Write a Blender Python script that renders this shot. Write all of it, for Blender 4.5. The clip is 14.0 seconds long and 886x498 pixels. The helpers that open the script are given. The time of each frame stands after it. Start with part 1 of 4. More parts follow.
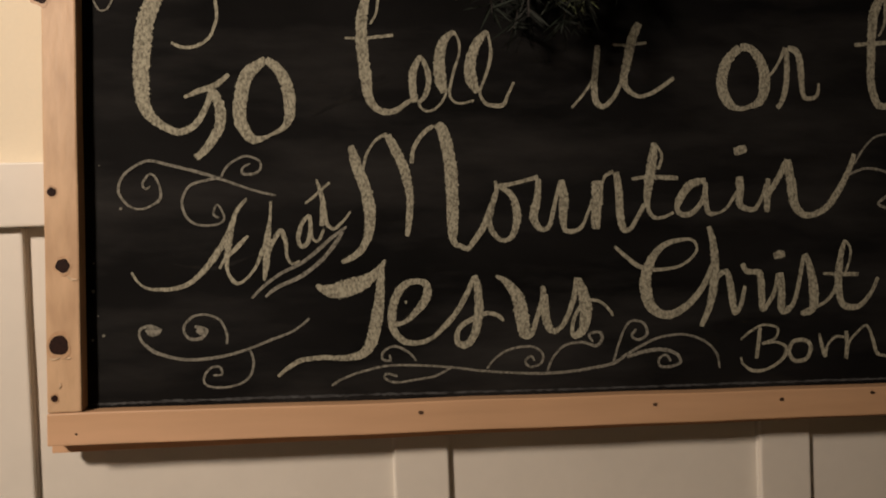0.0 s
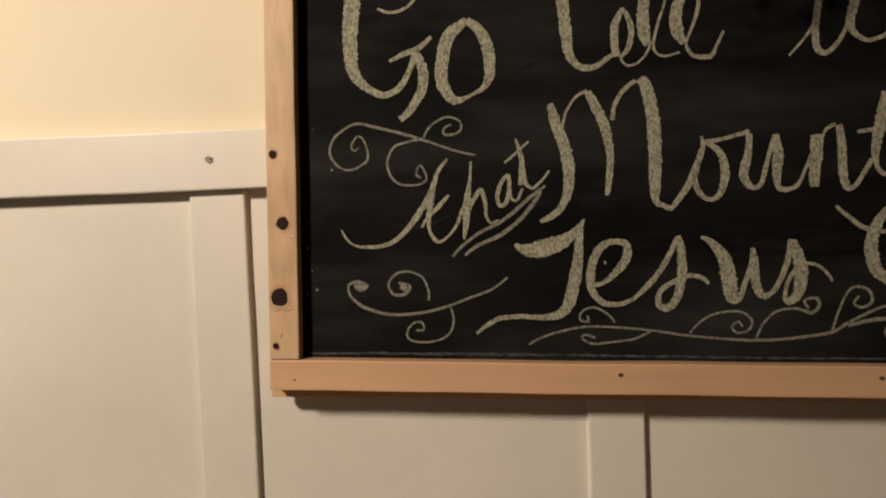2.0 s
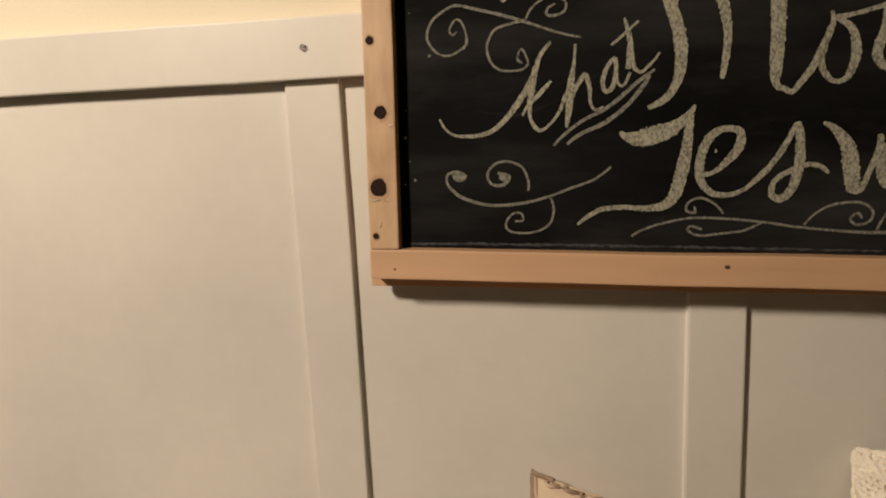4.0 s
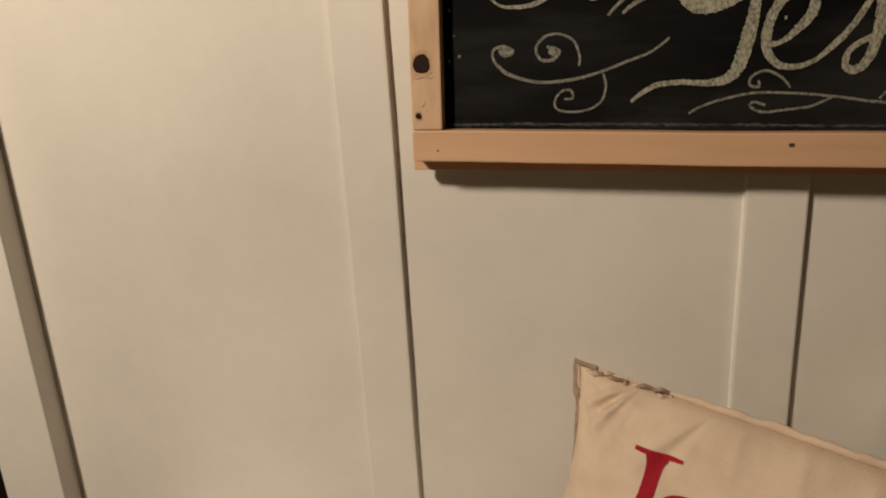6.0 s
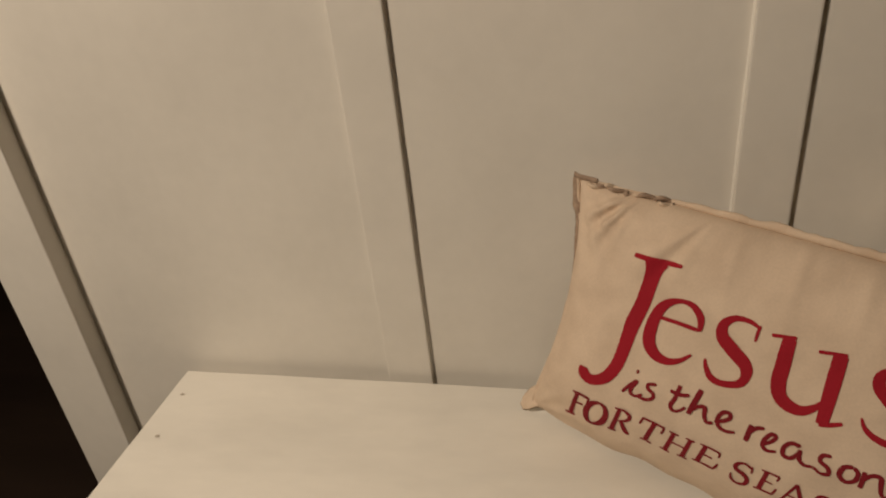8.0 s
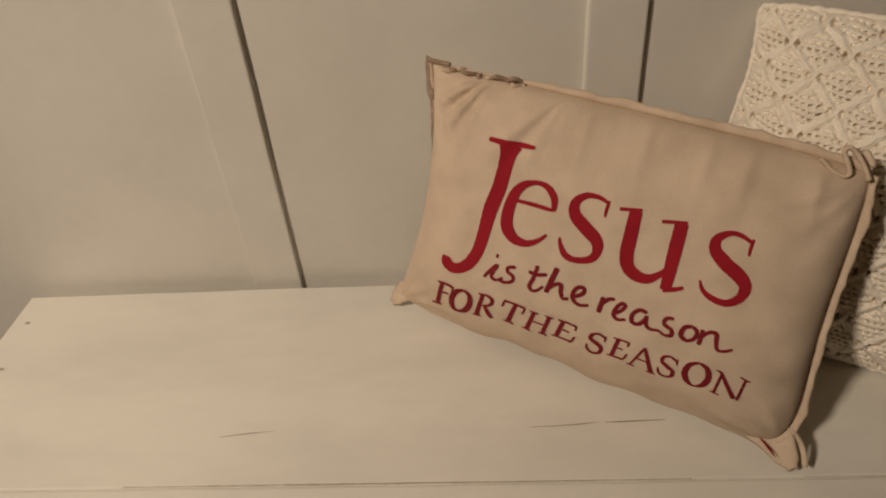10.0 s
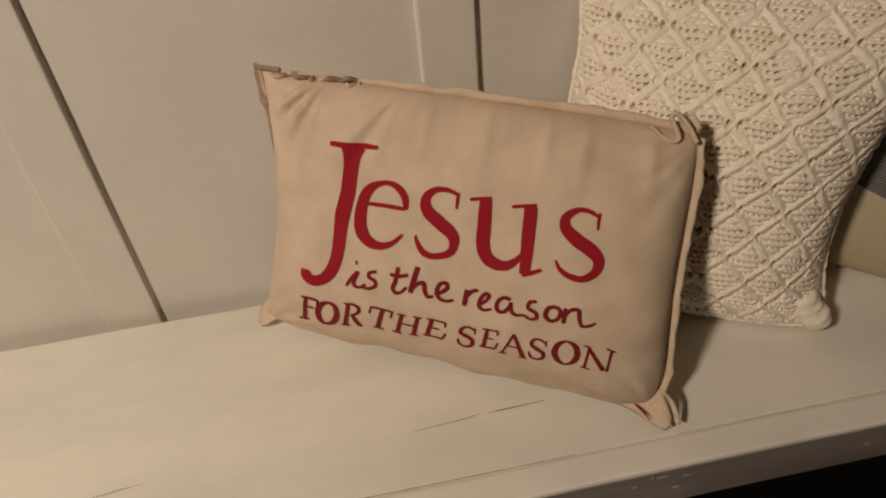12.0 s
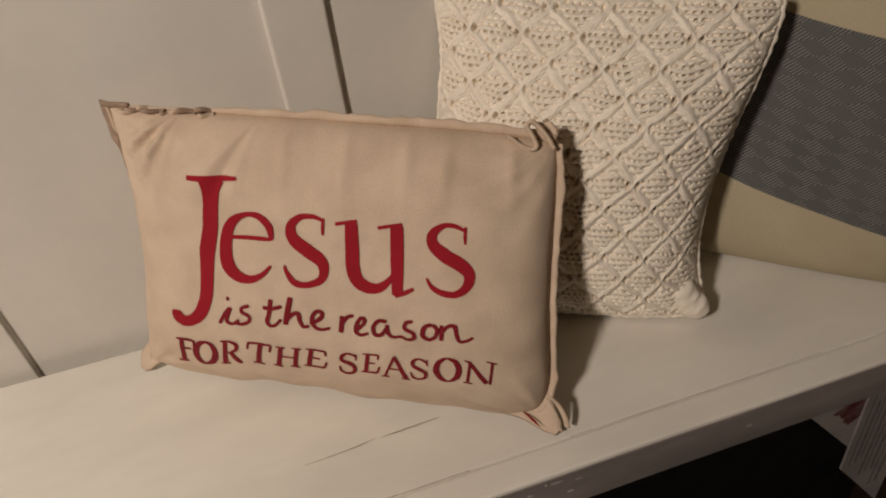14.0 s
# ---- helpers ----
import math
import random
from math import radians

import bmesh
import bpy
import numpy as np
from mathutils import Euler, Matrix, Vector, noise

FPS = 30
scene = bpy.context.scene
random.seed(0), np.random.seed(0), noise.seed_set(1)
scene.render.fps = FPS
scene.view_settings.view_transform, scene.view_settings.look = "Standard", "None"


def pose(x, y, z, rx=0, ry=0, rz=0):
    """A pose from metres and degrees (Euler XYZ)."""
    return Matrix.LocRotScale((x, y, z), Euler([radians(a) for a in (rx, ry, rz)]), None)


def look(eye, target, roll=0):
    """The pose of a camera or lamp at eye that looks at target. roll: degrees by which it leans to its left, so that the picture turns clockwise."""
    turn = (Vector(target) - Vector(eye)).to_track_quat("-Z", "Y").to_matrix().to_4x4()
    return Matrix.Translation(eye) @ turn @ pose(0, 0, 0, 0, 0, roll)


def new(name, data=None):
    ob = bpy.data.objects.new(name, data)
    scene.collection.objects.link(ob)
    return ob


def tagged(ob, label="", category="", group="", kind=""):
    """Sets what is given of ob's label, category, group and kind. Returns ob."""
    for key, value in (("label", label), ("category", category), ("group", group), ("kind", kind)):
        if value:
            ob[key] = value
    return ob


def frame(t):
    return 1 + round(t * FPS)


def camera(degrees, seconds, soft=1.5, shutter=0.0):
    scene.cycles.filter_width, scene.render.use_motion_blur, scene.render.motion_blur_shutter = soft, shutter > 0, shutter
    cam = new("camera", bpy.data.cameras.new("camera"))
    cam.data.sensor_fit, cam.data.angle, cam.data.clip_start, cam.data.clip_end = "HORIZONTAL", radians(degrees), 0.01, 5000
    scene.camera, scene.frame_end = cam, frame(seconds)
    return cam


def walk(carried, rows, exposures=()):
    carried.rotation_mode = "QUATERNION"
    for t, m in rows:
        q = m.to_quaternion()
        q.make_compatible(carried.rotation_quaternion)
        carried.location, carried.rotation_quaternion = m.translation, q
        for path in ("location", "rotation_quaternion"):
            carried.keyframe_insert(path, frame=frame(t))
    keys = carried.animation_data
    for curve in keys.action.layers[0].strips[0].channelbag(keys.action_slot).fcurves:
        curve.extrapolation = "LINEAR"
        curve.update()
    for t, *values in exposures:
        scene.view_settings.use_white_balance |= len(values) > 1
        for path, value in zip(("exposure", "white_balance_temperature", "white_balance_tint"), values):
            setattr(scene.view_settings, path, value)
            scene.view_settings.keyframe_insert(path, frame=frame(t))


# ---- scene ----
cam = camera(65.5, 14.0, soft=2.0)
PATH = [
    (0, (0.316, -0.726, 1.153), (0.572, 1.257, 1.12), -2.1),
    (0.5, (0.305, -0.722, 1.151), (0.482, 1.269, 1.111), -2.3),
    (1, (0.293, -0.722, 1.145), (0.385, 1.275, 1.112), -2.6),
    (1.5, (0.276, -0.721, 1.146), (0.242, 1.278, 1.082), -2.6),
    (2, (0.253, -0.722, 1.134), (0.118, 1.272, 1.06), -2.1),
    (2.5, (0.246, -0.72, 1.131), (-0.004, 1.261, 1.017), -2.0),
    (3, (0.237, -0.719, 1.13), (-0.068, 1.249, 0.95), -1.9),
    (3.2, (0.23, -0.723, 1.135), (-0.069, 1.241, 0.91), -2.1),
    (5.5, (0.207, -0.71, 1.09), (-0.196, 1.186, 0.597), -3.2),
    (6, (0.206, -0.712, 1.081), (-0.224, 1.158, 0.52), -3.2),
    (6.5, (0.201, -0.706, 1.071), (-0.242, 1.132, 0.419), -3.9),
    (7, (0.209, -0.696, 1.068), (-0.287, 1.081, 0.297), -5.0),
    (7.5, (0.209, -0.7, 1.055), (-0.286, 1.032, 0.186), -5.9),
    (7.7, (0.209, -0.703, 1.051), (-0.264, 1.013, 0.141), -6.2),
    (10, (0.238, -0.689, 1.018), (0.117, 0.896, -0.196), -4.8),
    (10.5, (0.256, -0.674, 1.015), (0.259, 0.88, -0.243), -4.1),
    (11, (0.263, -0.672, 1.017), (0.34, 0.874, -0.249), -4.4),
    (11.5, (0.268, -0.669, 1.015), (0.405, 0.885, -0.236), -5.1),
    (12, (0.274, -0.669, 1.01), (0.454, 0.882, -0.24), -5.9),
    (12.5, (0.282, -0.668, 1.009), (0.496, 0.878, -0.241), -6.5),
    (13, (0.296, -0.666, 1.008), (0.56, 0.867, -0.249), -6.7),
    (13.5, (0.314, -0.666, 1.008), (0.625, 0.853, -0.255), -6.8),
    (14, (0.336, -0.667, 1.008), (0.694, 0.852, -0.242), -7.0),
]
EXPOSURE = [(0.0, -0.06, 6500, 15), (1.5, 0.0, 6500, 12), (3.0, 0.02, 6500, 10), (5.5, -0.07, 6500, 10), (6.5, -0.14, 6500, 10), (7.5, -0.29, 6500, 10), (10.0, -0.33, 6500, 11), (12.0, -0.23, 6500, 12), (12.5, -0.21, 6150, 19), (14.0, -0.11, 6000, 13)]
walk(cam, [(t, look(eye, target, roll)) for t, eye, target, roll in PATH], EXPOSURE)

# ---- light: one warm unseen spot, placed to suit the shadows, in front of the wall and to its left ----
world = bpy.data.worlds.new("night")
scene.world = world
world.use_nodes = True
world.node_tree.nodes["Background"].inputs[0].default_value = (1.0, 0.85, 0.7, 1)
world.node_tree.nodes["Background"].inputs[1].default_value = 0.02
lamp = bpy.data.lights.new("unseen_warm_spot", "SPOT")
lamp.energy, lamp.color, lamp.shadow_soft_size = 136.0, (1.0, 0.838, 0.660), 0.10
lamp.spot_size, lamp.spot_blend = radians(120), 1.0
# Assumed lamp without a fixture, hanging well below the ceiling.
new("unseen_warm_spot", lamp).matrix_basis = look((-0.82, -1.32, 1.93), (-0.32, 0.0, 0.93))


# ---- materials ----
def material(name, base, rough=0.6, metal=0.0, vary=0.12, scale=6.0, fine=180.0, bump=0.15, stretch=(1, 1, 1), second=None, coord="Object", spec=0.5):
    """Base colour with broad stains and fine grain, and a fine relief."""
    m = bpy.data.materials.new(name)
    m.use_nodes = True
    nt, b = m.node_tree, m.node_tree.nodes["Principled BSDF"]
    b.inputs["Roughness"].default_value, b.inputs["Metallic"].default_value = rough, metal
    b.inputs["Specular IOR Level"].default_value = spec
    tc, mp = nt.nodes.new("ShaderNodeTexCoord"), nt.nodes.new("ShaderNodeMapping")
    mp.inputs["Scale"].default_value = stretch
    nt.links.new(tc.outputs[coord], mp.inputs["Vector"])
    n1, n2 = nt.nodes.new("ShaderNodeTexNoise"), nt.nodes.new("ShaderNodeTexNoise")
    n1.inputs["Scale"].default_value, n1.inputs["Detail"].default_value = scale, 4
    n2.inputs["Scale"].default_value, n2.inputs["Detail"].default_value = fine, 3
    for n in (n1, n2):
        nt.links.new(mp.outputs["Vector"], n.inputs["Vector"])
    mix = nt.nodes.new("ShaderNodeMix")
    mix.data_type = "RGBA"
    lo = second or tuple(c * (1 - vary * 2) for c in base)
    mix.inputs[6].default_value, mix.inputs[7].default_value = (*lo, 1), (*base, 1)
    ramp = nt.nodes.new("ShaderNodeMapRange")
    ramp.inputs["From Min"].default_value, ramp.inputs["From Max"].default_value = 0.3, 0.62
    nt.links.new(n1.outputs["Fac"], ramp.inputs["Value"])
    nt.links.new(ramp.outputs["Result"], mix.inputs[0])
    grain = nt.nodes.new("ShaderNodeMix")
    grain.data_type, grain.blend_type = "RGBA", "MULTIPLY"
    grain.inputs[0].default_value = vary
    nt.links.new(mix.outputs[2], grain.inputs[6])
    nt.links.new(n2.outputs["Fac"], grain.inputs[7])
    nt.links.new(grain.outputs[2], b.inputs["Base Color"])
    bp = nt.nodes.new("ShaderNodeBump")
    bp.inputs["Strength"].default_value, bp.inputs["Distance"].default_value = bump, 0.001
    nt.links.new(n2.outputs["Fac"], bp.inputs["Height"])
    nt.links.new(bp.outputs["Normal"], b.inputs["Normal"])
    m["bump"] = bp.name
    return m


def woven(name, base, dark, threads, rough=0.9, vary=0.25, bump=0.5, twill=0.0, scale=9.0):
    """Cloth with crossing threads; threads in 1/m along the cloth's own UV."""
    m = material(name, base, rough, vary=vary, scale=scale, fine=420.0, bump=0.2, second=dark, coord="UV", spec=0.15)
    nt, b = m.node_tree, m.node_tree.nodes["Principled BSDF"]
    tc = nt.nodes.new("ShaderNodeTexCoord")
    waves = []
    for k, rot in enumerate((0, 90) if not twill else (twill, 90 - twill)):
        mp = nt.nodes.new("ShaderNodeMapping")
        mp.inputs["Rotation"].default_value = (0, 0, radians(rot))
        wv = nt.nodes.new("ShaderNodeTexWave")
        wv.inputs["Scale"].default_value = threads / 6.28 * 2
        wv.inputs["Distortion"].default_value, wv.inputs["Detail Scale"].default_value = 1.2, 6.0
        nt.links.new(tc.outputs["UV"], mp.inputs["Vector"])
        nt.links.new(mp.outputs["Vector"], wv.inputs["Vector"])
        waves.append(wv)
    add = nt.nodes.new("ShaderNodeMath")
    add.operation = "ADD"
    nt.links.new(waves[0].outputs["Fac"], add.inputs[0])
    nt.links.new(waves[1].outputs["Fac"], add.inputs[1])
    bp = nt.nodes.new("ShaderNodeBump")
    bp.inputs["Strength"].default_value, bp.inputs["Distance"].default_value = bump, 0.0006
    nt.links.new(add.outputs[0], bp.inputs["Height"])
    nt.links.new(nt.nodes[m["bump"]].outputs["Normal"], bp.inputs["Normal"])
    nt.links.new(bp.outputs["Normal"], b.inputs["Normal"])
    return m


WHITE = material("white_paint", (0.72, 0.68, 0.61), 0.38, vary=0.07, scale=3.0, fine=55.0, bump=0.10)
# Beige of the unseen walls, pale enough to bounce light into the shadows.
ROOM = material("bounce_wall_beige", (0.74, 0.66, 0.54), 0.8, vary=0.08, scale=2.0, fine=240.0)
WHITE_BENCH = material("worn_white_paint", (0.84, 0.80, 0.72), 0.5, vary=0.06, scale=9.0, fine=60.0, bump=0.25, stretch=(0.5, 1.3, 1))
CREAM = material("cream_wall_paint", (0.80, 0.715, 0.55), 0.75, vary=0.05, scale=2.0, fine=240.0, bump=0.35)
CAULK = material("caulk", (0.82, 0.79, 0.72), 0.5, vary=0.04)
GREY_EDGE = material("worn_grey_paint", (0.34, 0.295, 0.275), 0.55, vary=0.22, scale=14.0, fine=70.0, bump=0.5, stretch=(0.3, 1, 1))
CHIP = material("bare_chip", (0.62, 0.58, 0.52), 0.7, vary=0.15)
PINE = material("pine", (0.66, 0.44, 0.265), 0.5, vary=0.2, scale=34.0, fine=110.0, bump=0.3, stretch=(1.6, 1, 0.42), second=(0.50, 0.315, 0.180))
PINE_ACROSS = material("pine_along", (0.67, 0.415, 0.25), 0.5, vary=0.16, scale=5.0, fine=85.0, bump=0.25, stretch=(0.12, 1, 1), second=(0.50, 0.295, 0.145))
KNOT = material("knot", (0.026, 0.008, 0.005), 0.7, vary=0.3, scale=260.0, fine=500.0, bump=0.3, second=(0.012, 0.004, 0.003), spec=0.2)
KNOT_RING = material("knot_ring", (0.60, 0.385, 0.225), 0.5, vary=0.2, scale=120.0, second=(0.46, 0.27, 0.145))
NAIL = material("nail_head", (0.15, 0.085, 0.05), 0.5, metal=0.2, vary=0.4)
BOARD = material("blackboard_paint", (0.0095, 0.0092, 0.0092), 0.8, vary=0.3, scale=6.5, fine=300.0, bump=0.12, second=(0.0024, 0.0024, 0.0025), stretch=(0.7, 1, 1.6), spec=0.09)
CHALK = material("chalk", (0.55, 0.525, 0.40), 0.95, vary=0.55, scale=300.0, fine=800.0, bump=0.6, second=(0.17, 0.16, 0.122), spec=0.1, stretch=(1.7, 1.0, 1.1))
CHALK_FINE = material("thin_chalk", (0.36, 0.345, 0.285), 0.95, vary=0.5, scale=330.0, fine=900.0, bump=0.5, second=(0.10, 0.095, 0.078), spec=0.1)
DUST = material("chalk_smear", (0.0185, 0.0178, 0.0168), 0.9, vary=0.4, scale=60.0, second=(0.010, 0.0097, 0.0094), spec=0.1)
CHALK_EDGE = material("blue_grey_chalk", (0.10, 0.105, 0.11), 0.9, vary=0.5, scale=60.0, second=(0.018, 0.018, 0.019), spec=0.1)
CANVAS = woven("canvas", (0.74, 0.585, 0.44), (0.65, 0.505, 0.375), 900.0, vary=0.16, bump=0.35, scale=26.0)
PIPING = woven("canvas_seam", (0.69, 0.545, 0.41), (0.58, 0.44, 0.32), 900.0, vary=0.14, bump=0.3, scale=45.0)
RED = woven("red_print", (0.37, 0.013, 0.026), (0.33, 0.011, 0.021), 900.0, rough=0.75, bump=0.3)
DARK_RED = woven("thin_red_print", (0.245, 0.016, 0.024), (0.20, 0.013, 0.019), 900.0, rough=0.8, bump=0.3)
KNIT = woven("cream_yarn", (0.93, 0.85, 0.73), (0.87, 0.785, 0.66), 330.0, rough=0.95, vary=0.07, bump=0.5, twill=32.0, scale=40.0)
LINEN = woven("cream_linen", (0.62, 0.54, 0.375), (0.56, 0.48, 0.32), 1100.0, bump=0.4)
GREEN = material("pine_needles", (0.006, 0.015, 0.006), 0.8, vary=0.5, scale=30.0)
TIPS = material("young_needles", (0.10, 0.12, 0.05), 0.7, vary=0.4, scale=30.0)
BARK = material("twig", (0.016, 0.011, 0.007), 0.8, vary=0.4, scale=60.0)
FLOOR = material("dark_wood_floor", (0.030, 0.018, 0.012), 0.45, vary=0.3, scale=4.0, fine=60.0, stretch=(0.15, 1, 1))
BLACK = material("black_felt", (0.008, 0.007, 0.007), 0.95, vary=0.3, scale=30.0, fine=500.0, bump=0.4, spec=0.1)
# Near-black colour stands in for the missing light beyond the doorway.
DARK_WALL = material("unlit_room_dark", (0.016, 0.008, 0.007), 0.8, vary=0.2)
PAPER = material("paper", (0.35, 0.31, 0.29), 0.6, vary=0.12, scale=20.0)
PAPER_RED = material("red_ink", (0.11, 0.010, 0.012), 0.6, vary=0.4, scale=40.0, second=(0.28, 0.20, 0.18))
PAPER_GREY = material("grey_ink", (0.20, 0.175, 0.165), 0.6, vary=0.5, scale=150.0, second=(0.28, 0.25, 0.235))


def herringbone():
    """Grey cloth in small diamonds of slanted threads, light on dark."""
    m = woven("grey_diamond_weave", (0.175, 0.171, 0.167), (0.15, 0.147, 0.145), 700.0, bump=0.6)
    nt, b = m.node_tree, m.node_tree.nodes["Principled BSDF"]
    tc, sep = nt.nodes.new("ShaderNodeTexCoord"), nt.nodes.new("ShaderNodeSeparateXYZ")
    nt.links.new(tc.outputs["UV"], sep.inputs[0])

    def calc(op, a, c=None, d=None):
        n = nt.nodes.new("ShaderNodeMath")
        n.operation = op
        for i, v in enumerate((a, c, d)):
            if v is None:
                continue
            if isinstance(v, (int, float)):
                n.inputs[i].default_value = v
            else:
                nt.links.new(v, n.inputs[i])
        return n.outputs[0]
    n = nt.nodes.new("ShaderNodeTexNoise")
    n.inputs["Scale"].default_value = 45.0
    nt.links.new(tc.outputs["UV"], n.inputs["Vector"])
    sway = calc("MULTIPLY", calc("SUBTRACT", n.outputs["Fac"], 0.5), 0.0025)
    u, v = calc("ADD", sep.outputs["X"], sway), calc("ADD", sep.outputs["Y"], sway)
    zig = calc("PINGPONG", u, 0.0195)
    zag = calc("PINGPONG", v, 0.0102)
    cell = calc("GREATER_THAN", calc("ADD", calc("DIVIDE", zig, 0.0195), calc("DIVIDE", zag, 0.0102)), 1.0)
    lines = calc("GREATER_THAN", calc("FRACT", calc("MULTIPLY", calc("ADD", v, calc("MULTIPLY", u, -1.15)), 225.0)), 0.5)
    mask = calc("MULTIPLY", lines, calc("ADD", calc("MULTIPLY", cell, 0.95), 0.05))
    old = b.inputs["Base Color"].links[0].from_socket
    mix = nt.nodes.new("ShaderNodeMix")
    mix.data_type = "RGBA"
    mix.inputs[7].default_value = (0.25, 0.243, 0.232, 1)
    gap = nt.nodes.new("ShaderNodeMix")
    gap.data_type = "RGBA"
    gap.inputs[7].default_value = (0.085, 0.083, 0.082, 1)
    nt.links.new(calc("MULTIPLY", cell, 0.85), gap.inputs[0])
    nt.links.new(old, gap.inputs[6])
    nt.links.new(mask, mix.inputs[0])
    nt.links.new(gap.outputs[2], mix.inputs[6])
    nt.links.new(mix.outputs[2], b.inputs["Base Color"])
    return m


def wiped(m):
    """Broad slanting traces of wiped chalk over the black paint."""
    nt, b = m.node_tree, m.node_tree.nodes["Principled BSDF"]
    tc, mp, n = nt.nodes.new("ShaderNodeTexCoord"), nt.nodes.new("ShaderNodeMapping"), nt.nodes.new("ShaderNodeTexNoise")
    mp.inputs["Rotation"].default_value, mp.inputs["Scale"].default_value = (0, radians(24), 0), (3.0, 1, 13.0)
    n.inputs["Scale"].default_value, n.inputs["Detail"].default_value, n.inputs["Roughness"].default_value = 1.0, 6, 0.62
    ramp = nt.nodes.new("ShaderNodeMapRange")
    ramp.inputs["From Min"].default_value, ramp.inputs["From Max"].default_value, ramp.inputs["To Max"].default_value = 0.46, 0.80, 0.9
    mix = nt.nodes.new("ShaderNodeMix")
    mix.data_type = "RGBA"
    mix.inputs[7].default_value = (0.034, 0.0325, 0.031, 1)
    old = b.inputs["Base Color"].links[0].from_socket
    nt.links.new(tc.outputs["Object"], mp.inputs["Vector"])
    nt.links.new(mp.outputs["Vector"], n.inputs["Vector"])
    nt.links.new(n.outputs["Fac"], ramp.inputs["Value"])
    nt.links.new(ramp.outputs["Result"], mix.inputs[0])
    nt.links.new(old, mix.inputs[6])
    nt.links.new(mix.outputs[2], b.inputs["Base Color"])


WEAVE = herringbone()
wiped(BOARD)


# ---- helpers for shapes ----
def part(name, bm, mat, parent=None, label="", smooth=False):
    me = bpy.data.meshes.new(name)
    bm.to_mesh(me)
    bm.free()
    me.materials.append(mat)
    if smooth:
        for p in me.polygons:
            p.use_smooth = True
    ob = new(name, me)
    if parent is not None:
        ob.parent = parent
    return tagged(ob, label=label)


def base(name, m, label, category, **more):
    ob = new(name)
    ob.empty_display_size = 0.05
    ob.matrix_basis = m
    return tagged(ob, label=label, category=category, **more)


def block(x0, x1, y0, y1, z0, z1, bevel=0.0, cuts=0, wobble=0.0):
    """A board with eased edges; cuts along its longest side let it waver a little."""
    bm = bmesh.new()
    bmesh.ops.create_cube(bm, size=1)
    size = Vector((x1 - x0, y1 - y0, z1 - z0))
    for v in bm.verts:
        v.co = Vector(((x0 + x1) / 2 + v.co.x * size.x, (y0 + y1) / 2 + v.co.y * size.y, (z0 + z1) / 2 + v.co.z * size.z))
    if cuts:
        axis = max(range(3), key=lambda i: size[i])
        along = [e for e in bm.edges if abs(e.verts[0].co[axis] - e.verts[1].co[axis]) > 0.9 * size[axis]]
        bmesh.ops.subdivide_edges(bm, edges=along, cuts=cuts)
    if bevel:
        sharp = [e for e in bm.edges if len(e.link_faces) == 2 and e.calc_face_angle(0) > 1]
        bmesh.ops.bevel(bm, geom=sharp, offset=bevel, segments=2, affect="EDGES", profile=0.6)
    if wobble:
        for v in bm.verts:
            v.co += noise.noise_vector(v.co * 9.0) * wobble
    return bm


def glide(points, step):
    """A smooth line through the points (any number of values each), sampled every step in its first two values."""
    pts = [points[0]] + list(points) + [points[-1]]
    out = []
    for i in range(1, len(pts) - 2):
        a, b, c, d = (np.array(p, float) for p in pts[i - 1:i + 3])
        n = max(2, int(np.linalg.norm((c - b)[:2]) / step))
        for k in range(n):
            t = k / n
            out.append(0.5 * (2 * b + (c - a) * t + (2 * a - 5 * b + 4 * c - d) * t * t + (3 * b - a - 3 * c + d) * t ** 3))
    out.append(np.array(points[-1], float))
    return out


def parse(text):
    return [tuple(float(v) for v in p.split(",")) for p in text.split()]


def ribbon(bm, line, place, rough=0.0, seed=0.0, across=2):
    """A flat stroke along line rows (u, v, width); place(u, v, along) gives the point in space."""
    rows = []
    n = len(line)
    for i, (u, v, w) in enumerate(line):
        p, q = line[max(0, i - 1)], line[min(n - 1, i + 1)]
        du, dv = q[0] - p[0], q[1] - p[1]
        l = math.hypot(du, dv) or 1.0
        nu, nv = -dv / l, du / l
        a = 1 + rough * noise.noise((u * 0.9, v * 0.9, seed))
        b = 1 + rough * noise.noise((u * 0.9, v * 0.9, seed + 7.3))
        if i in (0, n - 1):
            a, b = a * 0.72, b * 0.72
        rows.append([bm.verts.new(place(u + nu * w * 0.47 * k, v + nv * w * 0.47 * k, i / n))
                     for k in ([-b + (a + b) * j / (across - 1) for j in range(across)])])
    for r, s in zip(rows, rows[1:]):
        for j in range(across - 1):
            bm.faces.new((r[j], s[j], s[j + 1], r[j + 1]))
    return bm


def disc(x, z, rx, rz, y, ragged=0.15, n=18, dome=0.0):
    """A small ragged disc facing -y."""
    bm = bmesh.new()
    ring = [bm.verts.new((x + rx * math.cos(a) * (1 + ragged * noise.noise((x * 50 + math.cos(a) * 2, z * 50, math.sin(a) * 2))), y,
                          z + rz * math.sin(a) * (1 + ragged * noise.noise((x * 50 + math.cos(a) * 2, z * 50, math.sin(a) * 2)))))
            for a in (6.2832 * i / n for i in range(n))]
    mid = bm.verts.new((x, y - dome, z))
    for i in range(n):
        bm.faces.new((ring[i], ring[(i + 1) % n], mid))
    return bm


